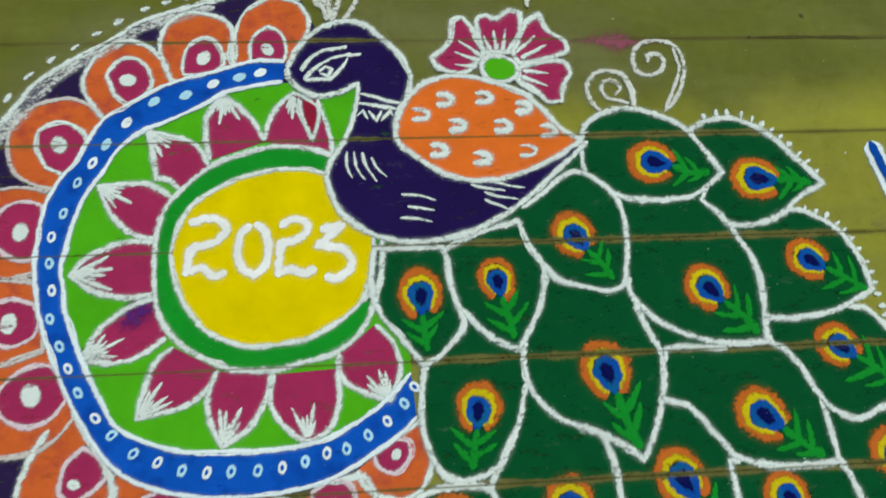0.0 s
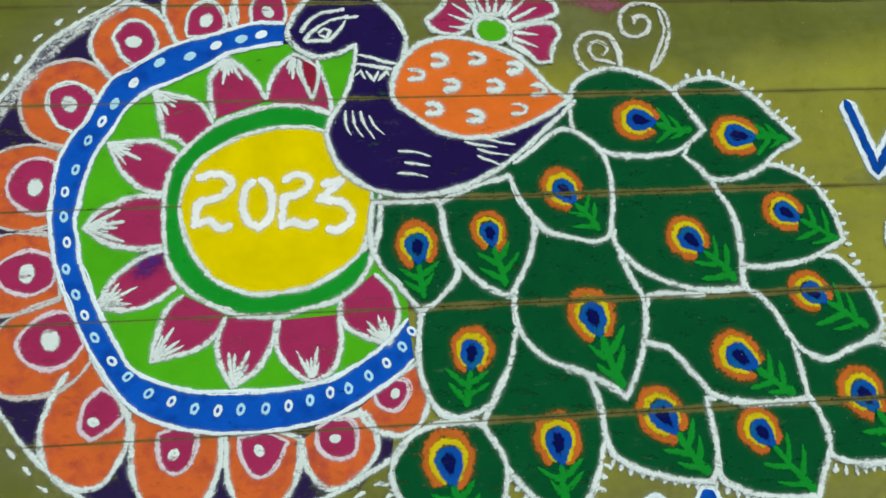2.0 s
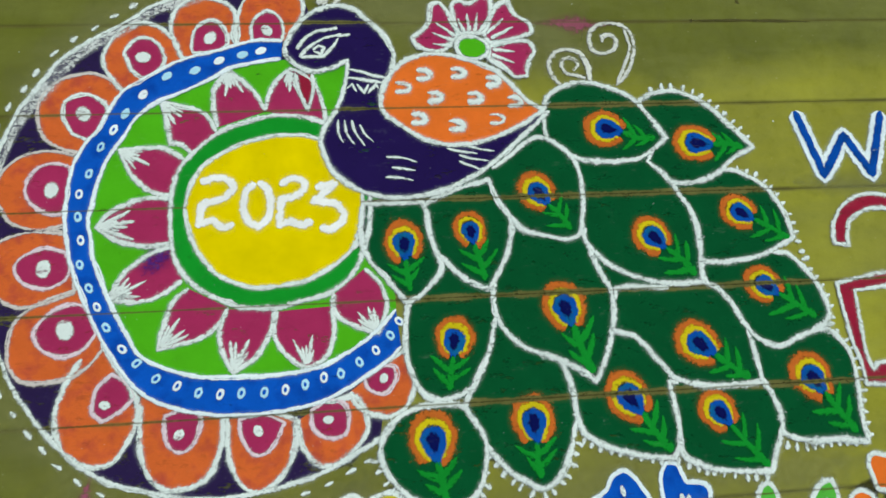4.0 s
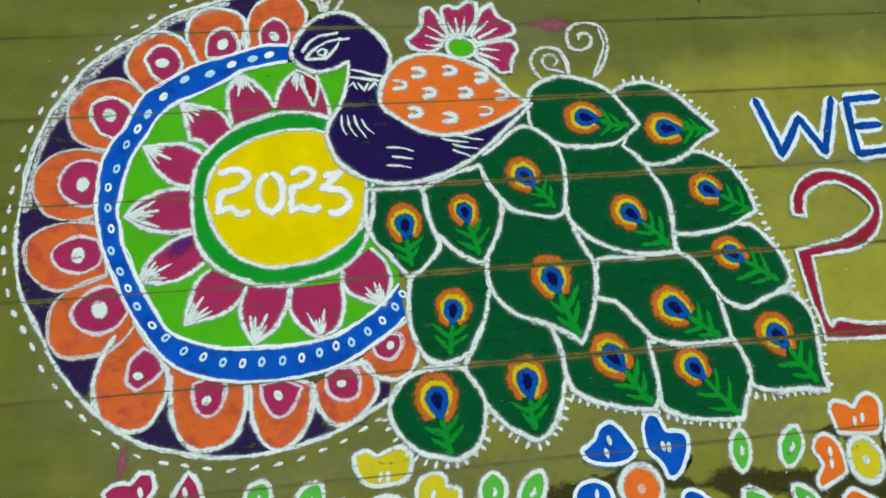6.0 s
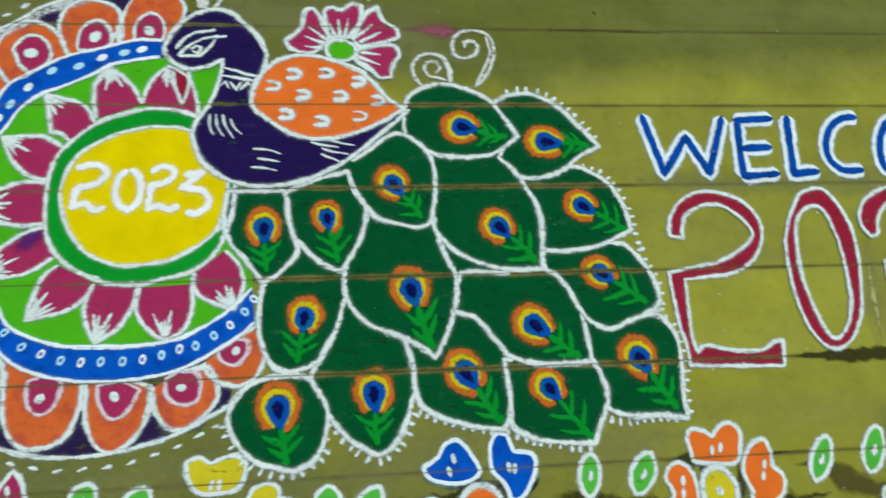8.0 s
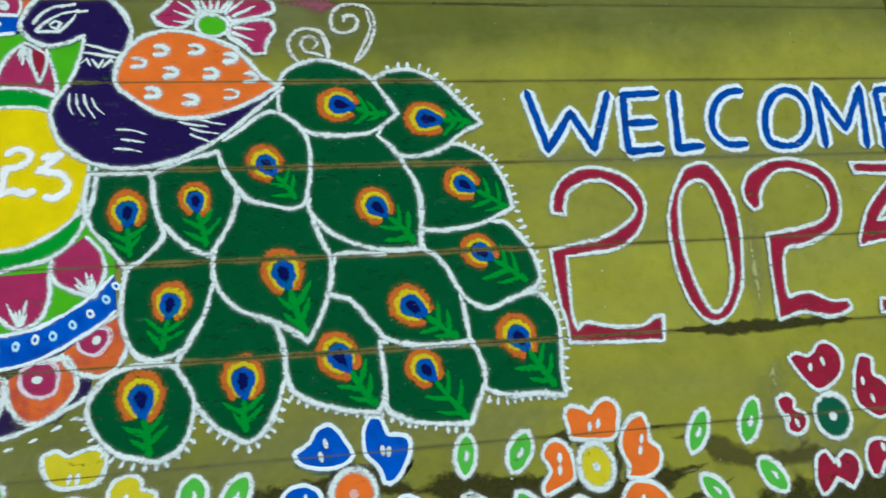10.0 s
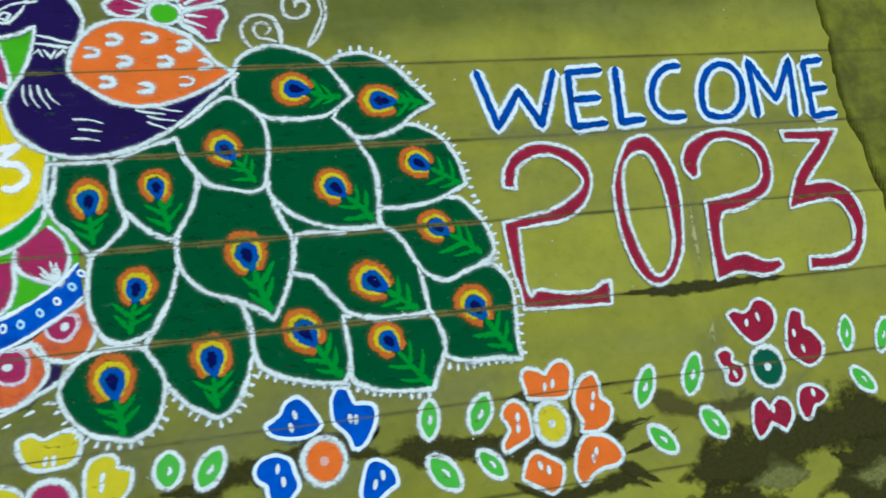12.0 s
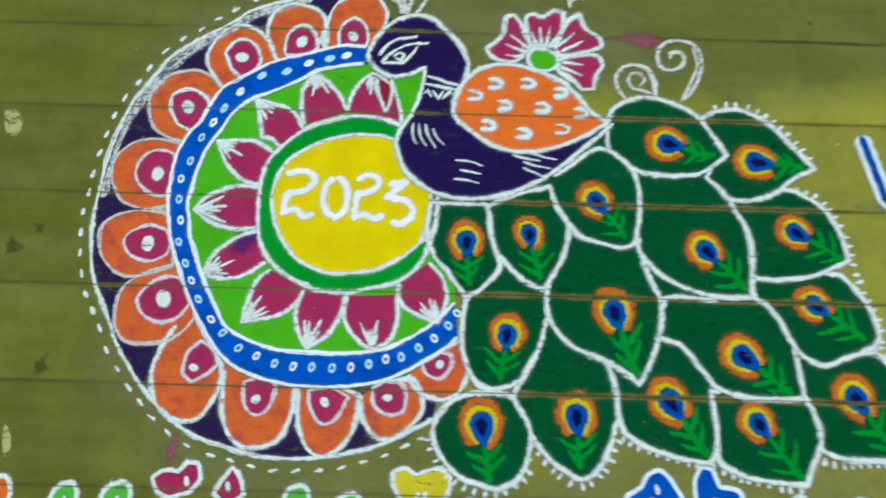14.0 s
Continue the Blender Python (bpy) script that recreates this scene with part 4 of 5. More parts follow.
tail = thing("tail_bed", "dark green powder bed under the tail feathers", "floor drawing")
part("bed", fill(smooth([(0.093, -0.345), (0.180, -0.330), (0.260, -0.305), (0.330, -0.260), (0.430, -0.190), (0.480, -0.158), (0.545, -0.110), (0.582, -0.106), (0.684, -0.144), (0.793, -0.130), (0.889, -0.203), (0.899, -0.263), (0.831, -0.318), (0.930, -0.324), (0.989, -0.449), (0.938, -0.488), (1.015, -0.616), (0.984, -0.661), (1.057, -0.764), (1.054, -0.858), (0.901, -0.851), (0.856, -0.908), (0.682, -0.871), (0.497, -0.820), (0.457, -0.860), (0.408, -0.908), (0.320, -0.831), (0.292, -0.811), (0.286, -0.751), (0.208, -0.734), (0.167, -0.644), (0.171, -0.556), (0.128, -0.502), (0.088, -0.434)], True), 6.2), M["dark_green"], tail)
feather([(0.087, -0.350), (0.151, -0.352), (0.208, -0.351), (0.216, -0.378), (0.219, -0.414), (0.229, -0.452), (0.239, -0.485), (0.234, -0.504), (0.213, -0.527), (0.190, -0.547), (0.166, -0.556), (0.130, -0.510), (0.093, -0.461), (0.080, -0.407)], (0.166, -0.432), (0.175, -0.541), 1.0, 0.6)
feather([(0.213, -0.356), (0.256, -0.334), (0.304, -0.318), (0.348, -0.307), (0.368, -0.358), (0.387, -0.392), (0.387, -0.421), (0.374, -0.470), (0.352, -0.509), (0.333, -0.539), (0.293, -0.520), (0.269, -0.500), (0.248, -0.476), (0.230, -0.455), (0.219, -0.414), (0.216, -0.378)], (0.302, -0.411), (0.328, -0.526), 0.85, 0.2)
feather([(0.346, -0.292), (0.397, -0.257), (0.453, -0.216), (0.498, -0.230), (0.538, -0.274), (0.546, -0.339), (0.541, -0.394), (0.529, -0.432), (0.497, -0.441), (0.443, -0.428), (0.412, -0.417), (0.388, -0.385), (0.369, -0.340)], (0.448, -0.335), (0.518, -0.426), 0.98, 0.8)
feather([(0.489, -0.128), (0.520, -0.102), (0.571, -0.089), (0.628, -0.101), (0.679, -0.128), (0.705, -0.159), (0.732, -0.201), (0.746, -0.224), (0.718, -0.246), (0.676, -0.269), (0.613, -0.275), (0.553, -0.268), (0.509, -0.246), (0.485, -0.225), (0.479, -0.173)], (0.610, -0.199), (0.727, -0.224), 1.05, 0.7)
feather([(0.697, -0.134), (0.732, -0.118), (0.773, -0.113), (0.813, -0.126), (0.859, -0.159), (0.898, -0.204), (0.940, -0.250), (0.892, -0.274), (0.847, -0.308), (0.799, -0.326), (0.749, -0.327), (0.725, -0.302), (0.696, -0.277), (0.718, -0.246), (0.746, -0.224), (0.732, -0.201)], (0.807, -0.237), (0.922, -0.251), 1.08, 0.2)
feather([(0.539, -0.273), (0.613, -0.281), (0.676, -0.271), (0.710, -0.285), (0.742, -0.322), (0.753, -0.348), (0.773, -0.383), (0.784, -0.419), (0.785, -0.455), (0.780, -0.543), (0.702, -0.543), (0.636, -0.525), (0.585, -0.497), (0.552, -0.465), (0.539, -0.438), (0.547, -0.404), (0.555, -0.362), (0.550, -0.322)], (0.683, -0.440), (0.771, -0.532), 1.0, 0.5)
feather([(0.384, -0.429), (0.420, -0.425), (0.501, -0.444), (0.537, -0.444), (0.564, -0.513), (0.582, -0.553), (0.584, -0.592), (0.571, -0.647), (0.550, -0.698), (0.531, -0.730), (0.506, -0.710), (0.463, -0.685), (0.393, -0.656), (0.354, -0.614), (0.340, -0.568), (0.345, -0.532), (0.372, -0.476)], (0.482, -0.577), (0.530, -0.719), 1.12, 0.3)
feather([(0.750, -0.329), (0.800, -0.325), (0.848, -0.307), (0.883, -0.301), (0.930, -0.326), (0.962, -0.358), (0.982, -0.402), (0.993, -0.455), (0.924, -0.490), (0.845, -0.503), (0.783, -0.500), (0.784, -0.455), (0.784, -0.419), (0.773, -0.383)], (0.881, -0.395), (0.992, -0.464), 0.95, 0.1)
feather([(0.796, -0.501), (0.878, -0.501), (0.961, -0.487), (1.004, -0.524), (1.033, -0.576), (1.039, -0.621), (1.017, -0.647), (0.962, -0.667), (0.916, -0.682), (0.875, -0.660), (0.852, -0.630), (0.838, -0.598), (0.810, -0.560), (0.787, -0.543)], (0.908, -0.553), (1.016, -0.630), 0.95, 0.4)
feather([(0.593, -0.549), (0.626, -0.545), (0.692, -0.551), (0.773, -0.554), (0.807, -0.561), (0.838, -0.601), (0.854, -0.640), (0.865, -0.688), (0.872, -0.751), (0.770, -0.753), (0.697, -0.736), (0.665, -0.701), (0.626, -0.652), (0.598, -0.641), (0.575, -0.633), (0.586, -0.592)], (0.747, -0.665), (0.852, -0.745), 1.1, 0.2)
feather([(0.876, -0.659), (0.914, -0.681), (0.972, -0.665), (1.025, -0.653), (1.058, -0.683), (1.070, -0.713), (1.072, -0.769), (1.068, -0.823), (1.070, -0.877), (1.004, -0.869), (0.938, -0.867), (0.896, -0.851), (0.897, -0.809), (0.883, -0.767), (0.873, -0.735)], (0.976, -0.743), (1.054, -0.864), 1.08)
feather([(0.679, -0.739), (0.749, -0.752), (0.874, -0.758), (0.883, -0.775), (0.892, -0.808), (0.890, -0.853), (0.875, -0.887), (0.859, -0.920), (0.758, -0.911), (0.706, -0.893), (0.683, -0.871), (0.686, -0.819), (0.682, -0.774)], (0.769, -0.799), (0.861, -0.916), 0.95, 0.3)
feather([(0.575, -0.635), (0.626, -0.653), (0.665, -0.702), (0.679, -0.739), (0.682, -0.774), (0.686, -0.819), (0.685, -0.853), (0.671, -0.885), (0.609, -0.875), (0.547, -0.858), (0.498, -0.827), (0.486, -0.796), (0.484, -0.766), (0.476, -0.721), (0.467, -0.690), (0.506, -0.712), (0.531, -0.730)], (0.591, -0.760), (0.670, -0.875), 1.12, 0.1)
feather([(0.105, -0.829), (0.119, -0.796), (0.147, -0.772), (0.194, -0.756), (0.260, -0.760), (0.281, -0.784), (0.300, -0.816), (0.306, -0.849), (0.285, -0.917), (0.248, -0.940), (0.227, -0.942), (0.159, -0.920), (0.116, -0.872)], (0.204, -0.816), (0.225, -0.938), 1.15, 0.4)
feather([(0.295, -0.715), (0.323, -0.662), (0.341, -0.596), (0.378, -0.645), (0.426, -0.671), (0.468, -0.692), (0.481, -0.732), (0.485, -0.767), (0.484, -0.801), (0.461, -0.867), (0.439, -0.903), (0.410, -0.921), (0.381, -0.909), (0.341, -0.881), (0.307, -0.837), (0.293, -0.799), (0.271, -0.764)], (0.399, -0.794), (0.406, -0.908), 1.08, 0.2)
DRAWN.extend(straight([(0.185, -0.558), (0.250, -0.556), (0.325, -0.548)]))    # no line where this blade ends at a joint
feather([(0.167, -0.565), (0.212, -0.560), (0.264, -0.556), (0.333, -0.545), (0.339, -0.581), (0.320, -0.668), (0.290, -0.721), (0.246, -0.745), (0.198, -0.741), (0.170, -0.695), (0.160, -0.631)], (0.257, -0.631), (0.240, -0.737), 0.95)

# fringe of short ticks round the outside of the tail
fringe = thing("tail_fringe", "fringe of short white powder ticks round the tail", "floor drawing")
for line, step in (([(0.712, -0.120), (0.735, -0.111), (0.775, -0.105), (0.818, -0.118), (0.865, -0.152), (0.904, -0.198), (0.938, -0.242)], 0.020), ([(0.872, -0.296), (0.933, -0.319), (0.967, -0.356), (0.988, -0.402), (0.999, -0.455), (1.012, -0.524), (1.038, -0.575), (1.044, -0.621), (1.035, -0.650), (1.062, -0.681), (1.075, -0.714), (1.077, -0.770), (1.073, -0.825), (1.074, -0.878)], 0.019),
                   ([(1.063, -0.877), (1.006, -0.870), (0.938, -0.876), (0.895, -0.868)], 0.016), ([(0.869, -0.928), (0.776, -0.916), (0.709, -0.899), (0.678, -0.887), (0.605, -0.874), (0.539, -0.855), (0.490, -0.832)], 0.016), ([(0.486, -0.827), (0.473, -0.862), (0.448, -0.904), (0.410, -0.930), (0.354, -0.902), (0.315, -0.850)], 0.018), ([(0.309, -0.865), (0.291, -0.919), (0.226, -0.949), (0.156, -0.929), (0.107, -0.875), (0.097, -0.834)], 0.018)):
    pts = smooth(line, step=0.004)
    run, q0 = 0.0, pts[0]
    for q, s in zip(pts, sides(pts, False)):
        run += (q - q0).length
        q0 = q
        if run >= step * (1 + 0.3 * noise.noise((q.x * 50, q.y * 50, 4))):
            run = 0.0
            away = s if (q - Vector((0.45, -0.45))).dot(s) > 0 else -s
            away = (Matrix.Rotation(0.45 * noise.noise((q.x * 41, q.y * 41, 6)), 2) @ away)
            part("tick", stroke(straight([q - away * 0.004, q + away * (0.0130 + 0.005 * noise.noise((q.x * 70, q.y * 70, 2)))], step=0.003), 0.0062, 3, taper=(0.7, 1.2), vary=0.5), M["white"], fringe)

# ---------------------------------------------------------------- flower behind the bird, and scrolls
flower = thing("flower_motif", "magenta powder flower with white streaks and green middle", "floor drawing")
MID = (0.335, -0.001)
for line in ([(0.295, 0.016), (0.265, -0.008), (0.218, 0.003), (0.206, 0.025), (0.239, 0.058), (0.248, 0.105), (0.271, 0.112), (0.291, 0.078), (0.306, 0.034)], [(0.306, 0.034), (0.296, 0.103), (0.314, 0.116), (0.336, 0.109), (0.360, 0.127), (0.385, 0.120), (0.381, 0.079), (0.362, 0.038)],
             [(0.365, 0.035), (0.394, 0.097), (0.422, 0.119), (0.435, 0.083), (0.467, 0.060), (0.472, 0.035), (0.428, 0.020), (0.376, 0.010)], [(0.376, 0.003), (0.453, 0.015), (0.473, -0.009), (0.458, -0.037), (0.451, -0.070), (0.426, -0.072), (0.398, -0.044), (0.370, -0.027)]):
    o = smooth(line, True)
    p = part("petal", fill(o, 5), M["magenta"], flower)
    part("petal_line", stroke(o, LINE * 0.9, 7, closed=True), M["white"], p)
    m = sum(o, Vector((0, 0))) / len(o)
    c = Vector(MID)
    for a, n in ((-0.42, 0.8), (-0.14, 1.0), (0.14, 0.9), (0.42, 0.75)):
        d = Matrix.Rotation(a, 2) @ (m - c)
        part("streak", stroke(smooth([c + d * 0.5, c + d * (0.5 + 0.3 * n), c + d * (0.55 + 0.55 * n)], step=0.004), LINE * 0.7, 8, taper=(1.2, 0.5)), M["white"], p)
part("flower_middle", dab(oval(MID, 0.033, 0.024, -0.25), 9, soft=0.1), M["lime"], flower, "bright green powder middle")
part("middle_line", stroke(oval(MID, 0.036, 0.027, -0.25, 40), LINE * 0.75, 10, closed=True), M["white"], flower)
for line in ([(0.403, 0.134), (0.395, 0.163), (0.384, 0.189)], [(0.400, 0.147), (0.415, 0.160), (0.435, 0.158)], [(0.400, 0.137), (0.407, 0.170), (0.422, 0.200)]):
    part("sprig", stroke(smooth(line), LINE * 0.8, 6, vary=0.5), M["thin_white"], flower)
scroll = thing("scroll_motif", "spiral scroll of thin white powder", "floor drawing", "scrolls")
part("curl", stroke(smooth([(0.527, -0.091), (0.509, -0.072), (0.503, -0.041), (0.520, -0.014), (0.550, -0.006), (0.577, -0.016), (0.593, -0.048), (0.591, -0.082)]), LINE * 0.85, 3, vary=0.4), M["thin_white"], scroll)
part("curl", stroke(smooth([(0.583, -0.078), (0.565, -0.071), (0.542, -0.064), (0.531, -0.042), (0.544, -0.027), (0.564, -0.031), (0.570, -0.047), (0.557, -0.059)]), LINE * 0.7, 3, vary=0.4), M["thin_white"], scroll)
part("curl", stroke(smooth([(0.579, -0.022), (0.589, -0.054), (0.593, -0.085)]), LINE * 0.8, 3, vary=0.4), M["thin_white"], scroll)
scroll = thing("scroll_motif", "tall spiral scroll of thin white powder", "floor drawing", "scrolls")
part("curl", stroke(smooth([(0.651, -0.096), (0.675, -0.071), (0.696, -0.033), (0.704, 0.002), (0.698, 0.037), (0.674, 0.055), (0.640, 0.058), (0.611, 0.043), (0.602, 0.015), (0.609, -0.011), (0.632, -0.018), (0.656, -0.006), (0.663, 0.016), (0.650, 0.029), (0.632, 0.026), (0.633, 0.010)]), LINE * 0.8, 3, vary=0.3), M["thin_white"], scroll)
part("curl", stroke(smooth([(0.684, 0.044), (0.693, 0.002), (0.680, -0.039), (0.655, -0.090)]), LINE * 0.7, 3, vary=0.4), M["thin_white"], scroll)
stain("grime_spot", "dark grime beside a scroll", [(0.580, -0.016), (0.594, -0.035), (0.597, -0.060)], 0.02, M["grime"], -1.1)

# ---------------------------------------------------------------- the greeting
def letter(text, lines, width=0.0225, closed=False, top=None):
    n = thing("letter", "blue powder capital " + text + " with a wide white border", "letter", "greeting")
    for line in lines:
        path = top(line, closed) if top else straight(line)
        part("border", stroke(path, width + 0.0215, 2, closed=closed, vary=0.12, full=1.6, fuzz=0.6), M["blue_white"], n)
    for line in lines:
        path = top(line, closed) if top else straight(line)
        part("face", stroke(path, width * 0.84, 4.5, closed=closed, vary=0.2, full=1.6, fuzz=0.4), M["letter_blue"], n)


letter("W", [[(1.053, -0.166), (1.094, -0.319), (1.158, -0.226), (1.206, -0.318), (1.259, -0.171)]])
letter("E", [[(1.295, -0.182), (1.290, -0.331)], [(1.287, -0.182), (1.390, -0.177)], [(1.295, -0.257), (1.375, -0.253)], [(1.284, -0.329), (1.383, -0.322)]])
letter("L", [[(1.426, -0.170), (1.419, -0.323), (1.487, -0.316)]])
letter("C", [[(1.614, -0.174), (1.573, -0.177), (1.537, -0.203), (1.517, -0.246), (1.519, -0.287), (1.549, -0.314), (1.603, -0.315)]], top=smooth)
letter("O", [[(1.721, -0.174), (1.680, -0.202), (1.658, -0.255), (1.660, -0.305), (1.696, -0.322), (1.740, -0.316), (1.773, -0.278), (1.781, -0.223), (1.760, -0.184)]], closed=True, top=smooth)
letter("M", [[(1.811, -0.331), (1.814, -0.168), (1.875, -0.282), (1.939, -0.168), (1.925, -0.334)]])
letter("E", [[(1.983, -0.175), (1.977, -0.336)], [(1.977, -0.178), (2.045, -0.169)], [(1.980, -0.258), (2.041, -0.252)], [(1.973, -0.336), (2.053, -0.325)]])


def numeral(text, outline):
    n = thing("numeral", "tall crimson powder numeral " + text + " edged in white", "numeral", "large year")
    o = smooth(outline, True, 0.005)
    part("face", fill(o, 3), M["red"], n)
    part("edge", stroke(o, 0.0062, 5, closed=True), M["white"], n)


numeral("2", [(1.085, -0.472), (1.090, -0.431), (1.121, -0.390), (1.166, -0.367), (1.221, -0.369), (1.273, -0.390), (1.304, -0.426), (1.313, -0.463), (1.296, -0.511), (1.260, -0.548), (1.213, -0.566), (1.158, -0.571), (1.108, -0.576), (1.107, -0.633), (1.106, -0.707), (1.114, -0.739), (1.136, -0.725), (1.190, -0.736), (1.260, -0.740), (1.296, -0.723), (1.318, -0.720), (1.310, -0.777), (1.214, -0.773), (1.093, -0.768), (1.091, -0.724), (1.081, -0.678), (1.074, -0.611), (1.071, -0.557), (1.144, -0.545), (1.205, -0.532), (1.265, -0.499), (1.287, -0.473), (1.278, -0.449), (1.254, -0.422), (1.217, -0.399), (1.169, -0.402), (1.132, -0.424), (1.119, -0.453), (1.117, -0.478)])
numeral("2", [(1.583, -0.483), (1.566, -0.457), (1.568, -0.419), (1.598, -0.383), (1.656, -0.359), (1.717, -0.358), (1.774, -0.377), (1.808, -0.415), (1.815, -0.473), (1.802, -0.516), (1.772, -0.544), (1.702, -0.572), (1.646, -0.586), (1.631, -0.657), (1.634, -0.695), (1.685, -0.686), (1.739, -0.710), (1.782, -0.711), (1.786, -0.724), (1.777, -0.736), (1.731, -0.746), (1.661, -0.734), (1.598, -0.748), (1.599, -0.690), (1.601, -0.624), (1.608, -0.544), (1.681, -0.535), (1.739, -0.522), (1.776, -0.497), (1.784, -0.446), (1.761, -0.410), (1.711, -0.387), (1.665, -0.388), (1.628, -0.414), (1.609, -0.445), (1.604, -0.475)])
numeral("3", [(1.865, -0.370), (2.037, -0.375), (1.984, -0.441), (1.905, -0.521), (1.969, -0.516), (2.026, -0.544), (2.056, -0.596), (2.051, -0.651), (2.027, -0.706), (1.976, -0.744), (1.863, -0.745), (1.868, -0.711), (1.936, -0.714), (1.989, -0.700), (2.013, -0.668), (2.012, -0.612), (1.979, -0.570), (1.915, -0.571), (1.845, -0.583), (1.853, -0.551), (1.888, -0.488), (1.950, -0.427), (1.974, -0.403), (1.870, -0.399)])
zero = thing("numeral", "tall crimson powder numeral 0 edged in white", "numeral", "large year")
O_OUT = [(1.369, -0.477), (1.397, -0.412), (1.429, -0.371), (1.480, -0.362), (1.514, -0.399), (1.538, -0.468), (1.537, -0.566), (1.520, -0.661), (1.490, -0.716), (1.454, -0.742), (1.426, -0.740), (1.394, -0.708), (1.370, -0.638), (1.362, -0.556)]
O_IN = [(1.396, -0.466), (1.414, -0.426), (1.448, -0.405), (1.477, -0.420), (1.497, -0.485), (1.503, -0.558), (1.499, -0.636), (1.479, -0.692), (1.451, -0.722), (1.431, -0.711), (1.410, -0.660), (1.392, -0.576)]
a, b = smooth(O_OUT, True), smooth(O_IN, True)
part("face", fill(a + a[:1] + b[:1] + b[::-1], 3), M["red"], zero)
part("edge", stroke(a, 0.0062, 5, closed=True), M["white"], zero)
part("edge", stroke(b, 0.0062, 5, closed=True), M["white"], zero)

# ---------------------------------------------------------------- border of flowers and leaves
def border_flower(label, petals, colour, mid, rx, ry, mid_colour, dot_colour, marks):
    f = thing("border_flower", label, "floor drawing", "flower border")
    for line, mark in zip(petals, marks):
        o = smooth(line, True)
        p = part("petal", fill(o, 3), M[colour], f)
        part("petal_line", stroke(grown(o, 0.004), LINE * 1.1, 2.5, closed=True, fuzz=0.7), M["blue_white" if colour == "blue" else "white"], p)
        for x, y in mark:
            part("mark", dab(oval((x, y), 0.0052, 0.011, 0.25 * math.sin(x * 60), 12), 5), M["white"], p)
    if mid:
        m = part("flower_middle", dab(oval(mid, rx, ry, 0.2, 26), 4, soft=0.08), M[mid_colour], f)
        part("middle_line", stroke(oval(mid, rx + 0.004, ry + 0.004, 0.2, 40), LINE * 1.1, 5, closed=True), M["white"], m)
        part("dot", dab(oval(mid, rx * 0.24, ry * 0.24, 0.4, 16), 6), M[dot_colour], m)


border_flower("blue powder flower with an orange middle", (
    [(0.502, -0.954), (0.531, -0.935), (0.544, -0.914), (0.565, -0.904), (0.584, -0.919), (0.599, -0.942), (0.610, -0.963), (0.588, -0.978), (0.544, -0.979), (0.512, -0.969)],
    [(0.641, -0.920), (0.652, -0.896), (0.669, -0.898), (0.679, -0.921), (0.686, -0.933), (0.720, -0.938), (0.726, -0.959), (0.714, -0.990), (0.694, -1.016), (0.678, -1.017), (0.667, -0.988), (0.643, -0.960)],
    [(0.475, -1.037), (0.489, -1.021), (0.517, -1.017), (0.540, -1.030), (0.547, -1.054), (0.554, -1.079), (0.539, -1.099), (0.518, -1.112), (0.500, -1.096), (0.497, -1.071), (0.479, -1.055)],
    [(0.692, -1.091), (0.707, -1.057), (0.728, -1.057), (0.754, -1.080), (0.758, -1.105), (0.739, -1.114), (0.720, -1.128), (0.702, -1.142), (0.687, -1.123)]), "blue", (0.613, -1.038), 0.040, 0.044, "orange", "pale_pink",
    ([(0.560, -0.936), (0.550, -0.961)], [(0.674, -0.959), (0.686, -0.962)], [(0.517, -1.040), (0.527, -1.067)], [(0.732, -1.084), (0.714, -1.100)]))
border_flower("orange powder flower with a yellow middle", (
    [(1.068, -0.921), (1.079, -0.907), (1.104, -0.914), (1.120, -0.927), (1.141, -0.903), (1.164, -0.898), (1.178, -0.914), (1.174, -0.942), (1.158, -0.972), (1.076, -0.964)],
    [(1.186, -0.975), (1.206, -0.946), (1.233, -0.935), (1.242, -0.959), (1.241, -0.987), (1.262, -1.010), (1.255, -1.041), (1.228, -1.055), (1.192, -1.053), (1.198, -1.034), (1.185, -1.004)],
    [(1.194, -1.073), (1.235, -1.075), (1.262, -1.095), (1.272, -1.117), (1.260, -1.133), (1.224, -1.137), (1.202, -1.146), (1.176, -1.167), (1.164, -1.148), (1.169, -1.112)],
    [(1.056, -1.100), (1.077, -1.089), (1.104, -1.105), (1.128, -1.125), (1.119, -1.160), (1.099, -1.174), (1.081, -1.162), (1.058, -1.147), (1.040, -1.136)],
    [(1.010, -0.996), (1.025, -0.975), (1.045, -0.975), (1.061, -0.992), (1.068, -1.022), (1.065, -1.047), (1.042, -1.059), (1.007, -1.073), (1.005, -1.059), (1.024, -1.033), (1.019, -1.015)]), "orange", (1.120, -1.029), 0.034, 0.043, "flower_yellow", "white",
    ([(1.115, -0.947), (1.134, -0.942)], [(1.227, -0.981), (1.221, -1.004)], [(1.214, -1.103), (1.205, -1.117)], [(1.079, -1.114), (1.097, -1.126)], [(1.042, -1.005), (1.040, -1.029)]))
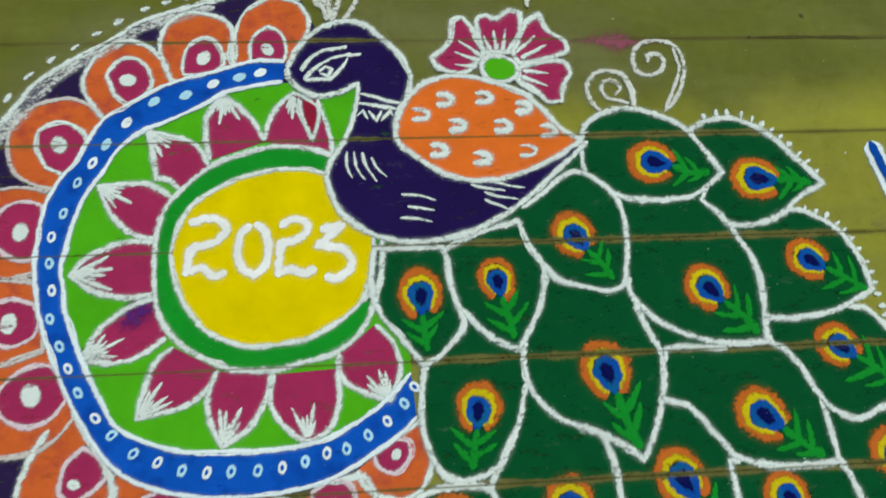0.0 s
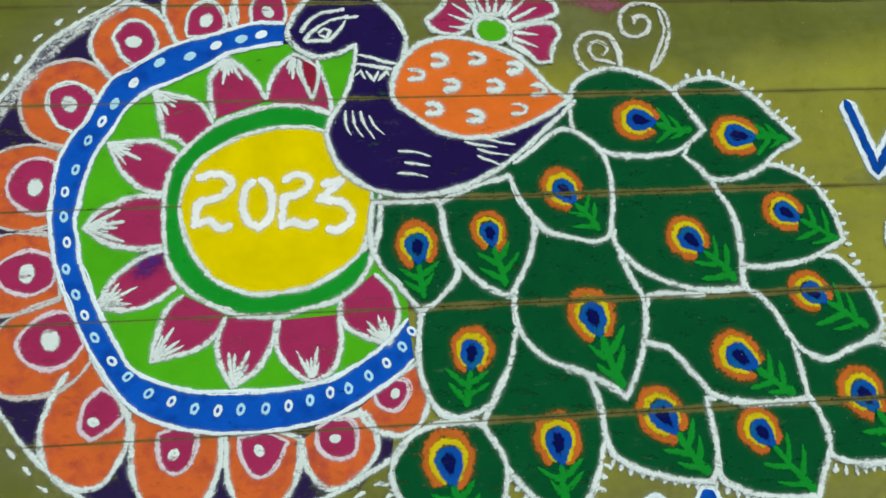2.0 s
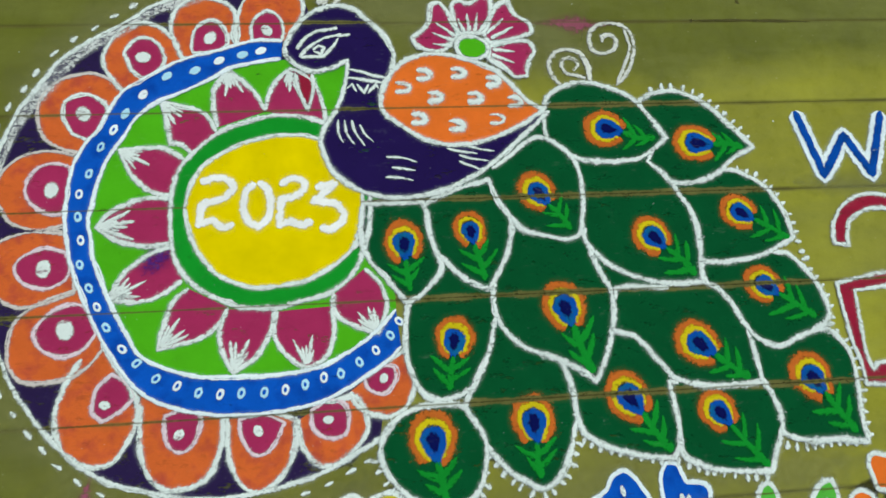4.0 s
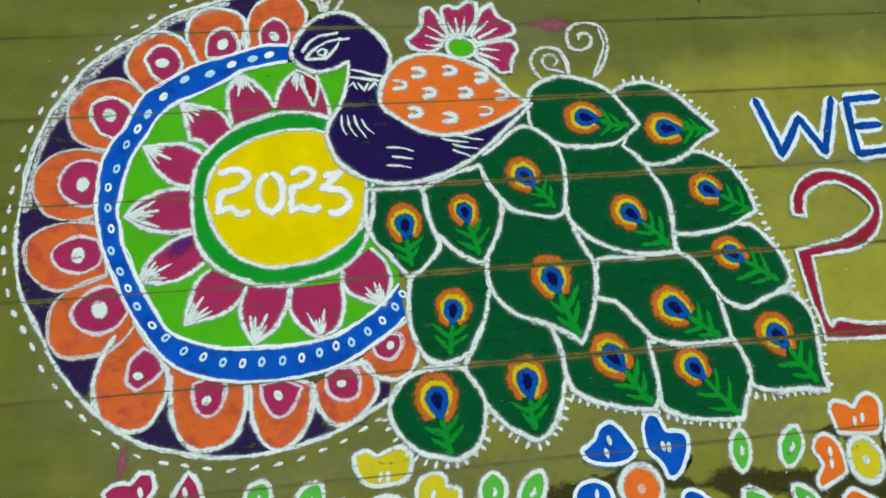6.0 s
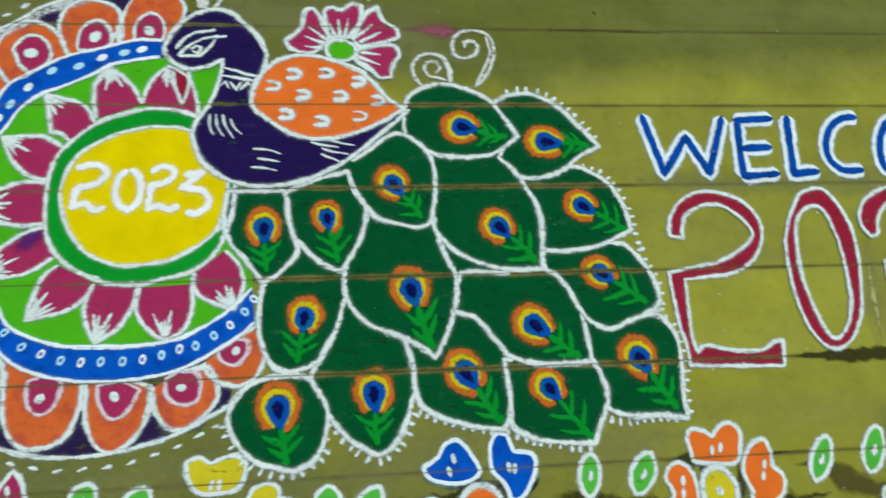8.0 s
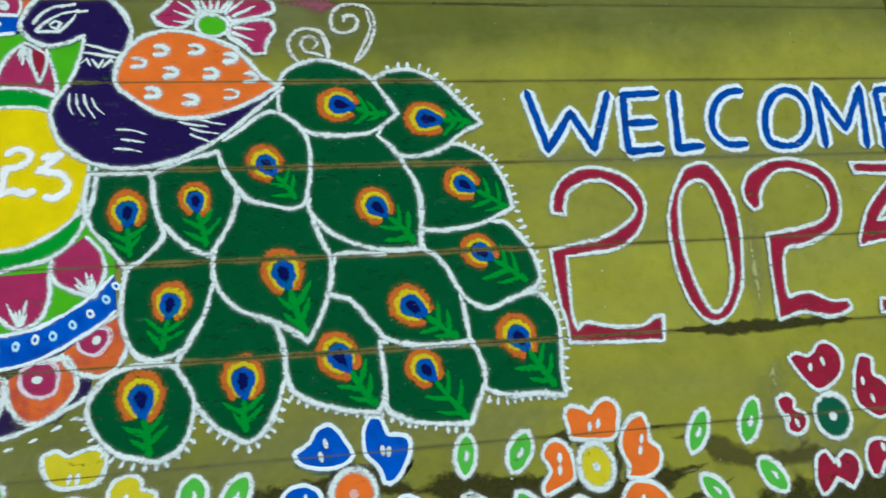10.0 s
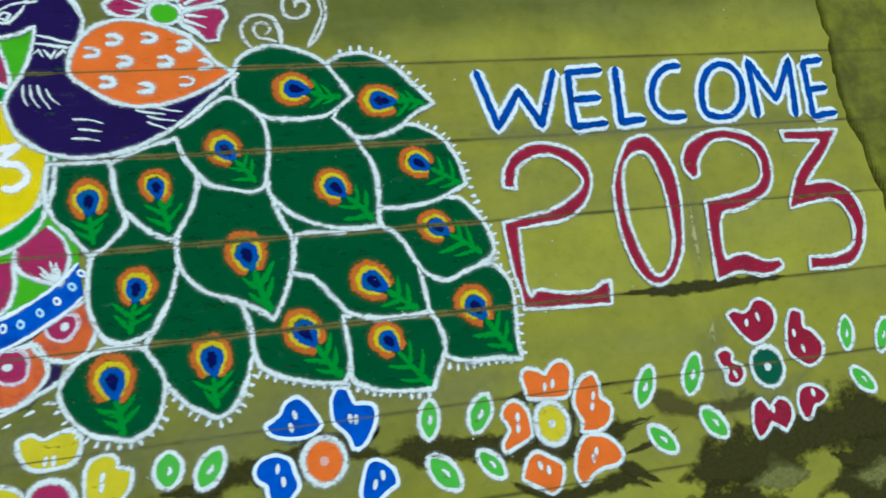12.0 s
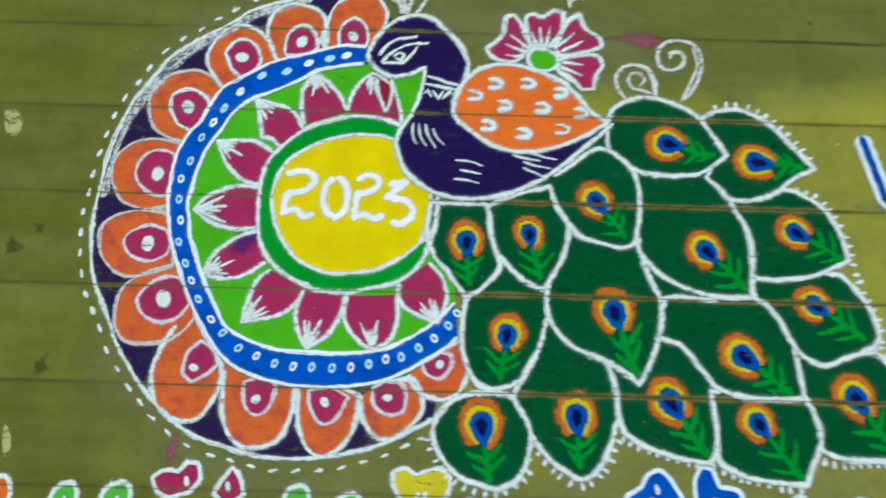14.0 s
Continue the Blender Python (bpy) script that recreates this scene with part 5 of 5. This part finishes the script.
border_flower("crimson powder flower with a dark green middle", (
    [(1.609, -0.836), (1.625, -0.828), (1.647, -0.837), (1.667, -0.829), (1.684, -0.811), (1.708, -0.811), (1.728, -0.832), (1.728, -0.864), (1.705, -0.891), (1.664, -0.907), (1.636, -0.883), (1.619, -0.856)],
    [(1.775, -0.853), (1.788, -0.844), (1.807, -0.851), (1.804, -0.886), (1.826, -0.902), (1.845, -0.934), (1.835, -0.962), (1.803, -0.977), (1.769, -0.956), (1.755, -0.935), (1.760, -0.896)],
    [(1.762, -1.036), (1.791, -1.030), (1.816, -1.042), (1.827, -1.056), (1.813, -1.068), (1.790, -1.073), (1.772, -1.099), (1.758, -1.099), (1.751, -1.068)],
    [(1.632, -1.055), (1.650, -1.046), (1.666, -1.073), (1.698, -1.051), (1.722, -1.065), (1.721, -1.093), (1.702, -1.119), (1.686, -1.106), (1.667, -1.096), (1.642, -1.121), (1.628, -1.128), (1.621, -1.100)],
    [(1.560, -0.926), (1.580, -0.918), (1.594, -0.929), (1.592, -0.948), (1.614, -0.962), (1.615, -0.983), (1.596, -0.997), (1.577, -0.989), (1.576, -0.965), (1.564, -0.945)]), "red", (1.685, -0.969), 0.040, 0.046, "deep_green", "white",
    ([(1.652, -0.859), (1.685, -0.848)], [(1.776, -0.898), (1.792, -0.937)], [(1.793, -1.045)], [(1.676, -1.069)], [(1.576, -0.965), (1.595, -0.977)]))
border_flower("yellow powder flower with a magenta middle", (
    [(0.031, -0.921), (0.051, -0.913), (0.073, -0.925), (0.096, -0.917), (0.123, -0.914), (0.138, -0.926), (0.135, -0.952), (0.115, -0.971), (0.061, -0.973), (0.039, -0.950)],
    [(0.152, -1.031), (0.152, -0.998), (0.163, -0.977), (0.187, -0.968), (0.204, -0.976), (0.206, -0.995), (0.232, -1.003), (0.228, -1.031), (0.212, -1.050), (0.184, -1.063), (0.159, -1.053)],
    [(-0.035, -1.008), (-0.005, -1.004), (0.023, -1.014), (0.037, -1.031), (0.015, -1.045), (-0.025, -1.034)]), "flower_yellow", (0.085, -1.043), 0.040, 0.040, "magenta", "white",
    ([(0.078, -0.962), (0.093, -0.962)], [(0.181, -1.008), (0.179, -1.027)], ()))
border_flower("magenta powder flower with white markings", (
    [(-0.451, -0.942), (-0.438, -0.930), (-0.418, -0.929), (-0.403, -0.931), (-0.386, -0.913), (-0.369, -0.915), (-0.364, -0.940), (-0.382, -0.961), (-0.401, -0.968), (-0.419, -0.972), (-0.441, -0.961)],
    [(-0.325, -0.966), (-0.309, -0.940), (-0.296, -0.921), (-0.284, -0.938), (-0.274, -0.966), (-0.298, -0.984)]), "magenta", None, 0, 0, "", "",
    ([(-0.386, -0.945)], [(-0.302, -0.953)]))
border_flower("orange powder flower at the end of the border", ([(-0.788, -0.955), (-0.753, -0.950), (-0.742, -0.967), (-0.742, -0.986), (-0.774, -0.993)],), "orange", None, 0, 0, "", "", ((),))


for line in ([(0.498, -0.978), (0.602, -0.985)], [(0.694, -1.008), (0.730, -0.978)], [(0.482, -1.085), (0.522, -1.116)]):
    stain("powder_smear", "pale blue dust blown from a blue flower", line, 0.022, M["cyan_dust"], -0.8)


def leaf(a, b, half):
    """A small green leaf with a white border and a pale streak."""
    f = thing("leaf_motif", "small bright green powder leaf with a white border", "floor drawing", "flower border")
    a, b, half = Vector(a), Vector(b), half * 1.18
    d = (b - a).normalized()
    s, m = Vector((-d.y, d.x)), (a + b) / 2
    long = (b - a).length / 2
    pts = [m + d * long * u + s * half * w for u, w in ((-1, 0), (-0.78, 0.55), (-0.2, 0.98), (0.45, 0.86), (0.85, 0.44), (1, 0), (0.8, -0.5), (0.2, -0.98), (-0.45, -0.84), (-0.85, -0.42))]
    o = smooth(pts, True, 0.005)
    part("leaf_border", stroke(grown(o, 0.0030), 0.0105, 1.5, closed=True, fuzz=0.7), M["white"], f)
    part("leaf_blade", fill(o, 2), M["fresh_green"], f)
    part("streak", stroke(smooth([m - d * long * 0.25, m + s * half * 0.15, m + d * long * 0.3], step=0.004), 0.008, 4.5, taper=(0.6, 1)), M["white"], f)


for a, b, w in (((1.501, -0.919), (1.467, -1.006), 0.017), ((1.379, -0.935), (1.339, -1.016), 0.015), ((1.353, -1.070), (1.408, -1.129), 0.015), ((1.492, -1.048), (1.543, -1.112), 0.017),
                ((1.931, -0.875), (1.917, -0.952), 0.014), ((1.917, -1.003), (1.967, -1.060), 0.014), ((2.048, -0.890), (2.011, -0.967), 0.014), ((0.976, -0.949), (0.940, -1.022), 0.018),
                ((0.947, -1.068), (0.994, -1.124), 0.014), ((0.836, -1.066), (0.893, -1.133), 0.019), ((0.848, -0.944), (0.839, -1.022), 0.015), ((0.308, -0.979), (0.299, -1.044), 0.020), ((0.405, -0.986), (0.364, -1.054), 0.018),
                ((-0.152, -0.951), (-0.177, -1.005), 0.018), ((-0.045, -0.966), (-0.083, -1.018), 0.018), ((-0.615, -0.959), (-0.644, -1.010), 0.018), ((-0.506, -0.956), (-0.544, -1.007), 0.020)):
    leaf(a, b, w)

# ---------------------------------------------------------------- stray powder on the paving
grains = Heap()
for i in range(50):
    x, y = random.uniform(-0.9, 2.0), random.uniform(-1.15, 0.2)
    r = random.uniform(0.0007, 0.0022)
    dab(oval((x, y), r, r * random.uniform(0.6, 1), random.uniform(0, 3), 6), random.uniform(-2.2, -1.0), grains)
tagged(part("stray_powder", grains, M["white"]), "stray white grains of powder on the paving", "powder", kind="stuff")

# ---------------------------------------------------------------- paving slabs
for row in range(-10, 12):
    y1 = JOINT - PITCH * row
    y0 = y1 - PITCH
    x = -3.2
    while x < edge_x(y0) - 0.02:
        far_end = x + 9
        last = far_end > edge_x(y0) - 0.35
        x1 = edge_x((y0 + y1) / 2) if last else far_end - 0.0012
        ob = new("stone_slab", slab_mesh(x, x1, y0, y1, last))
        ob.parent = floor
        x = 99 if last else far_end
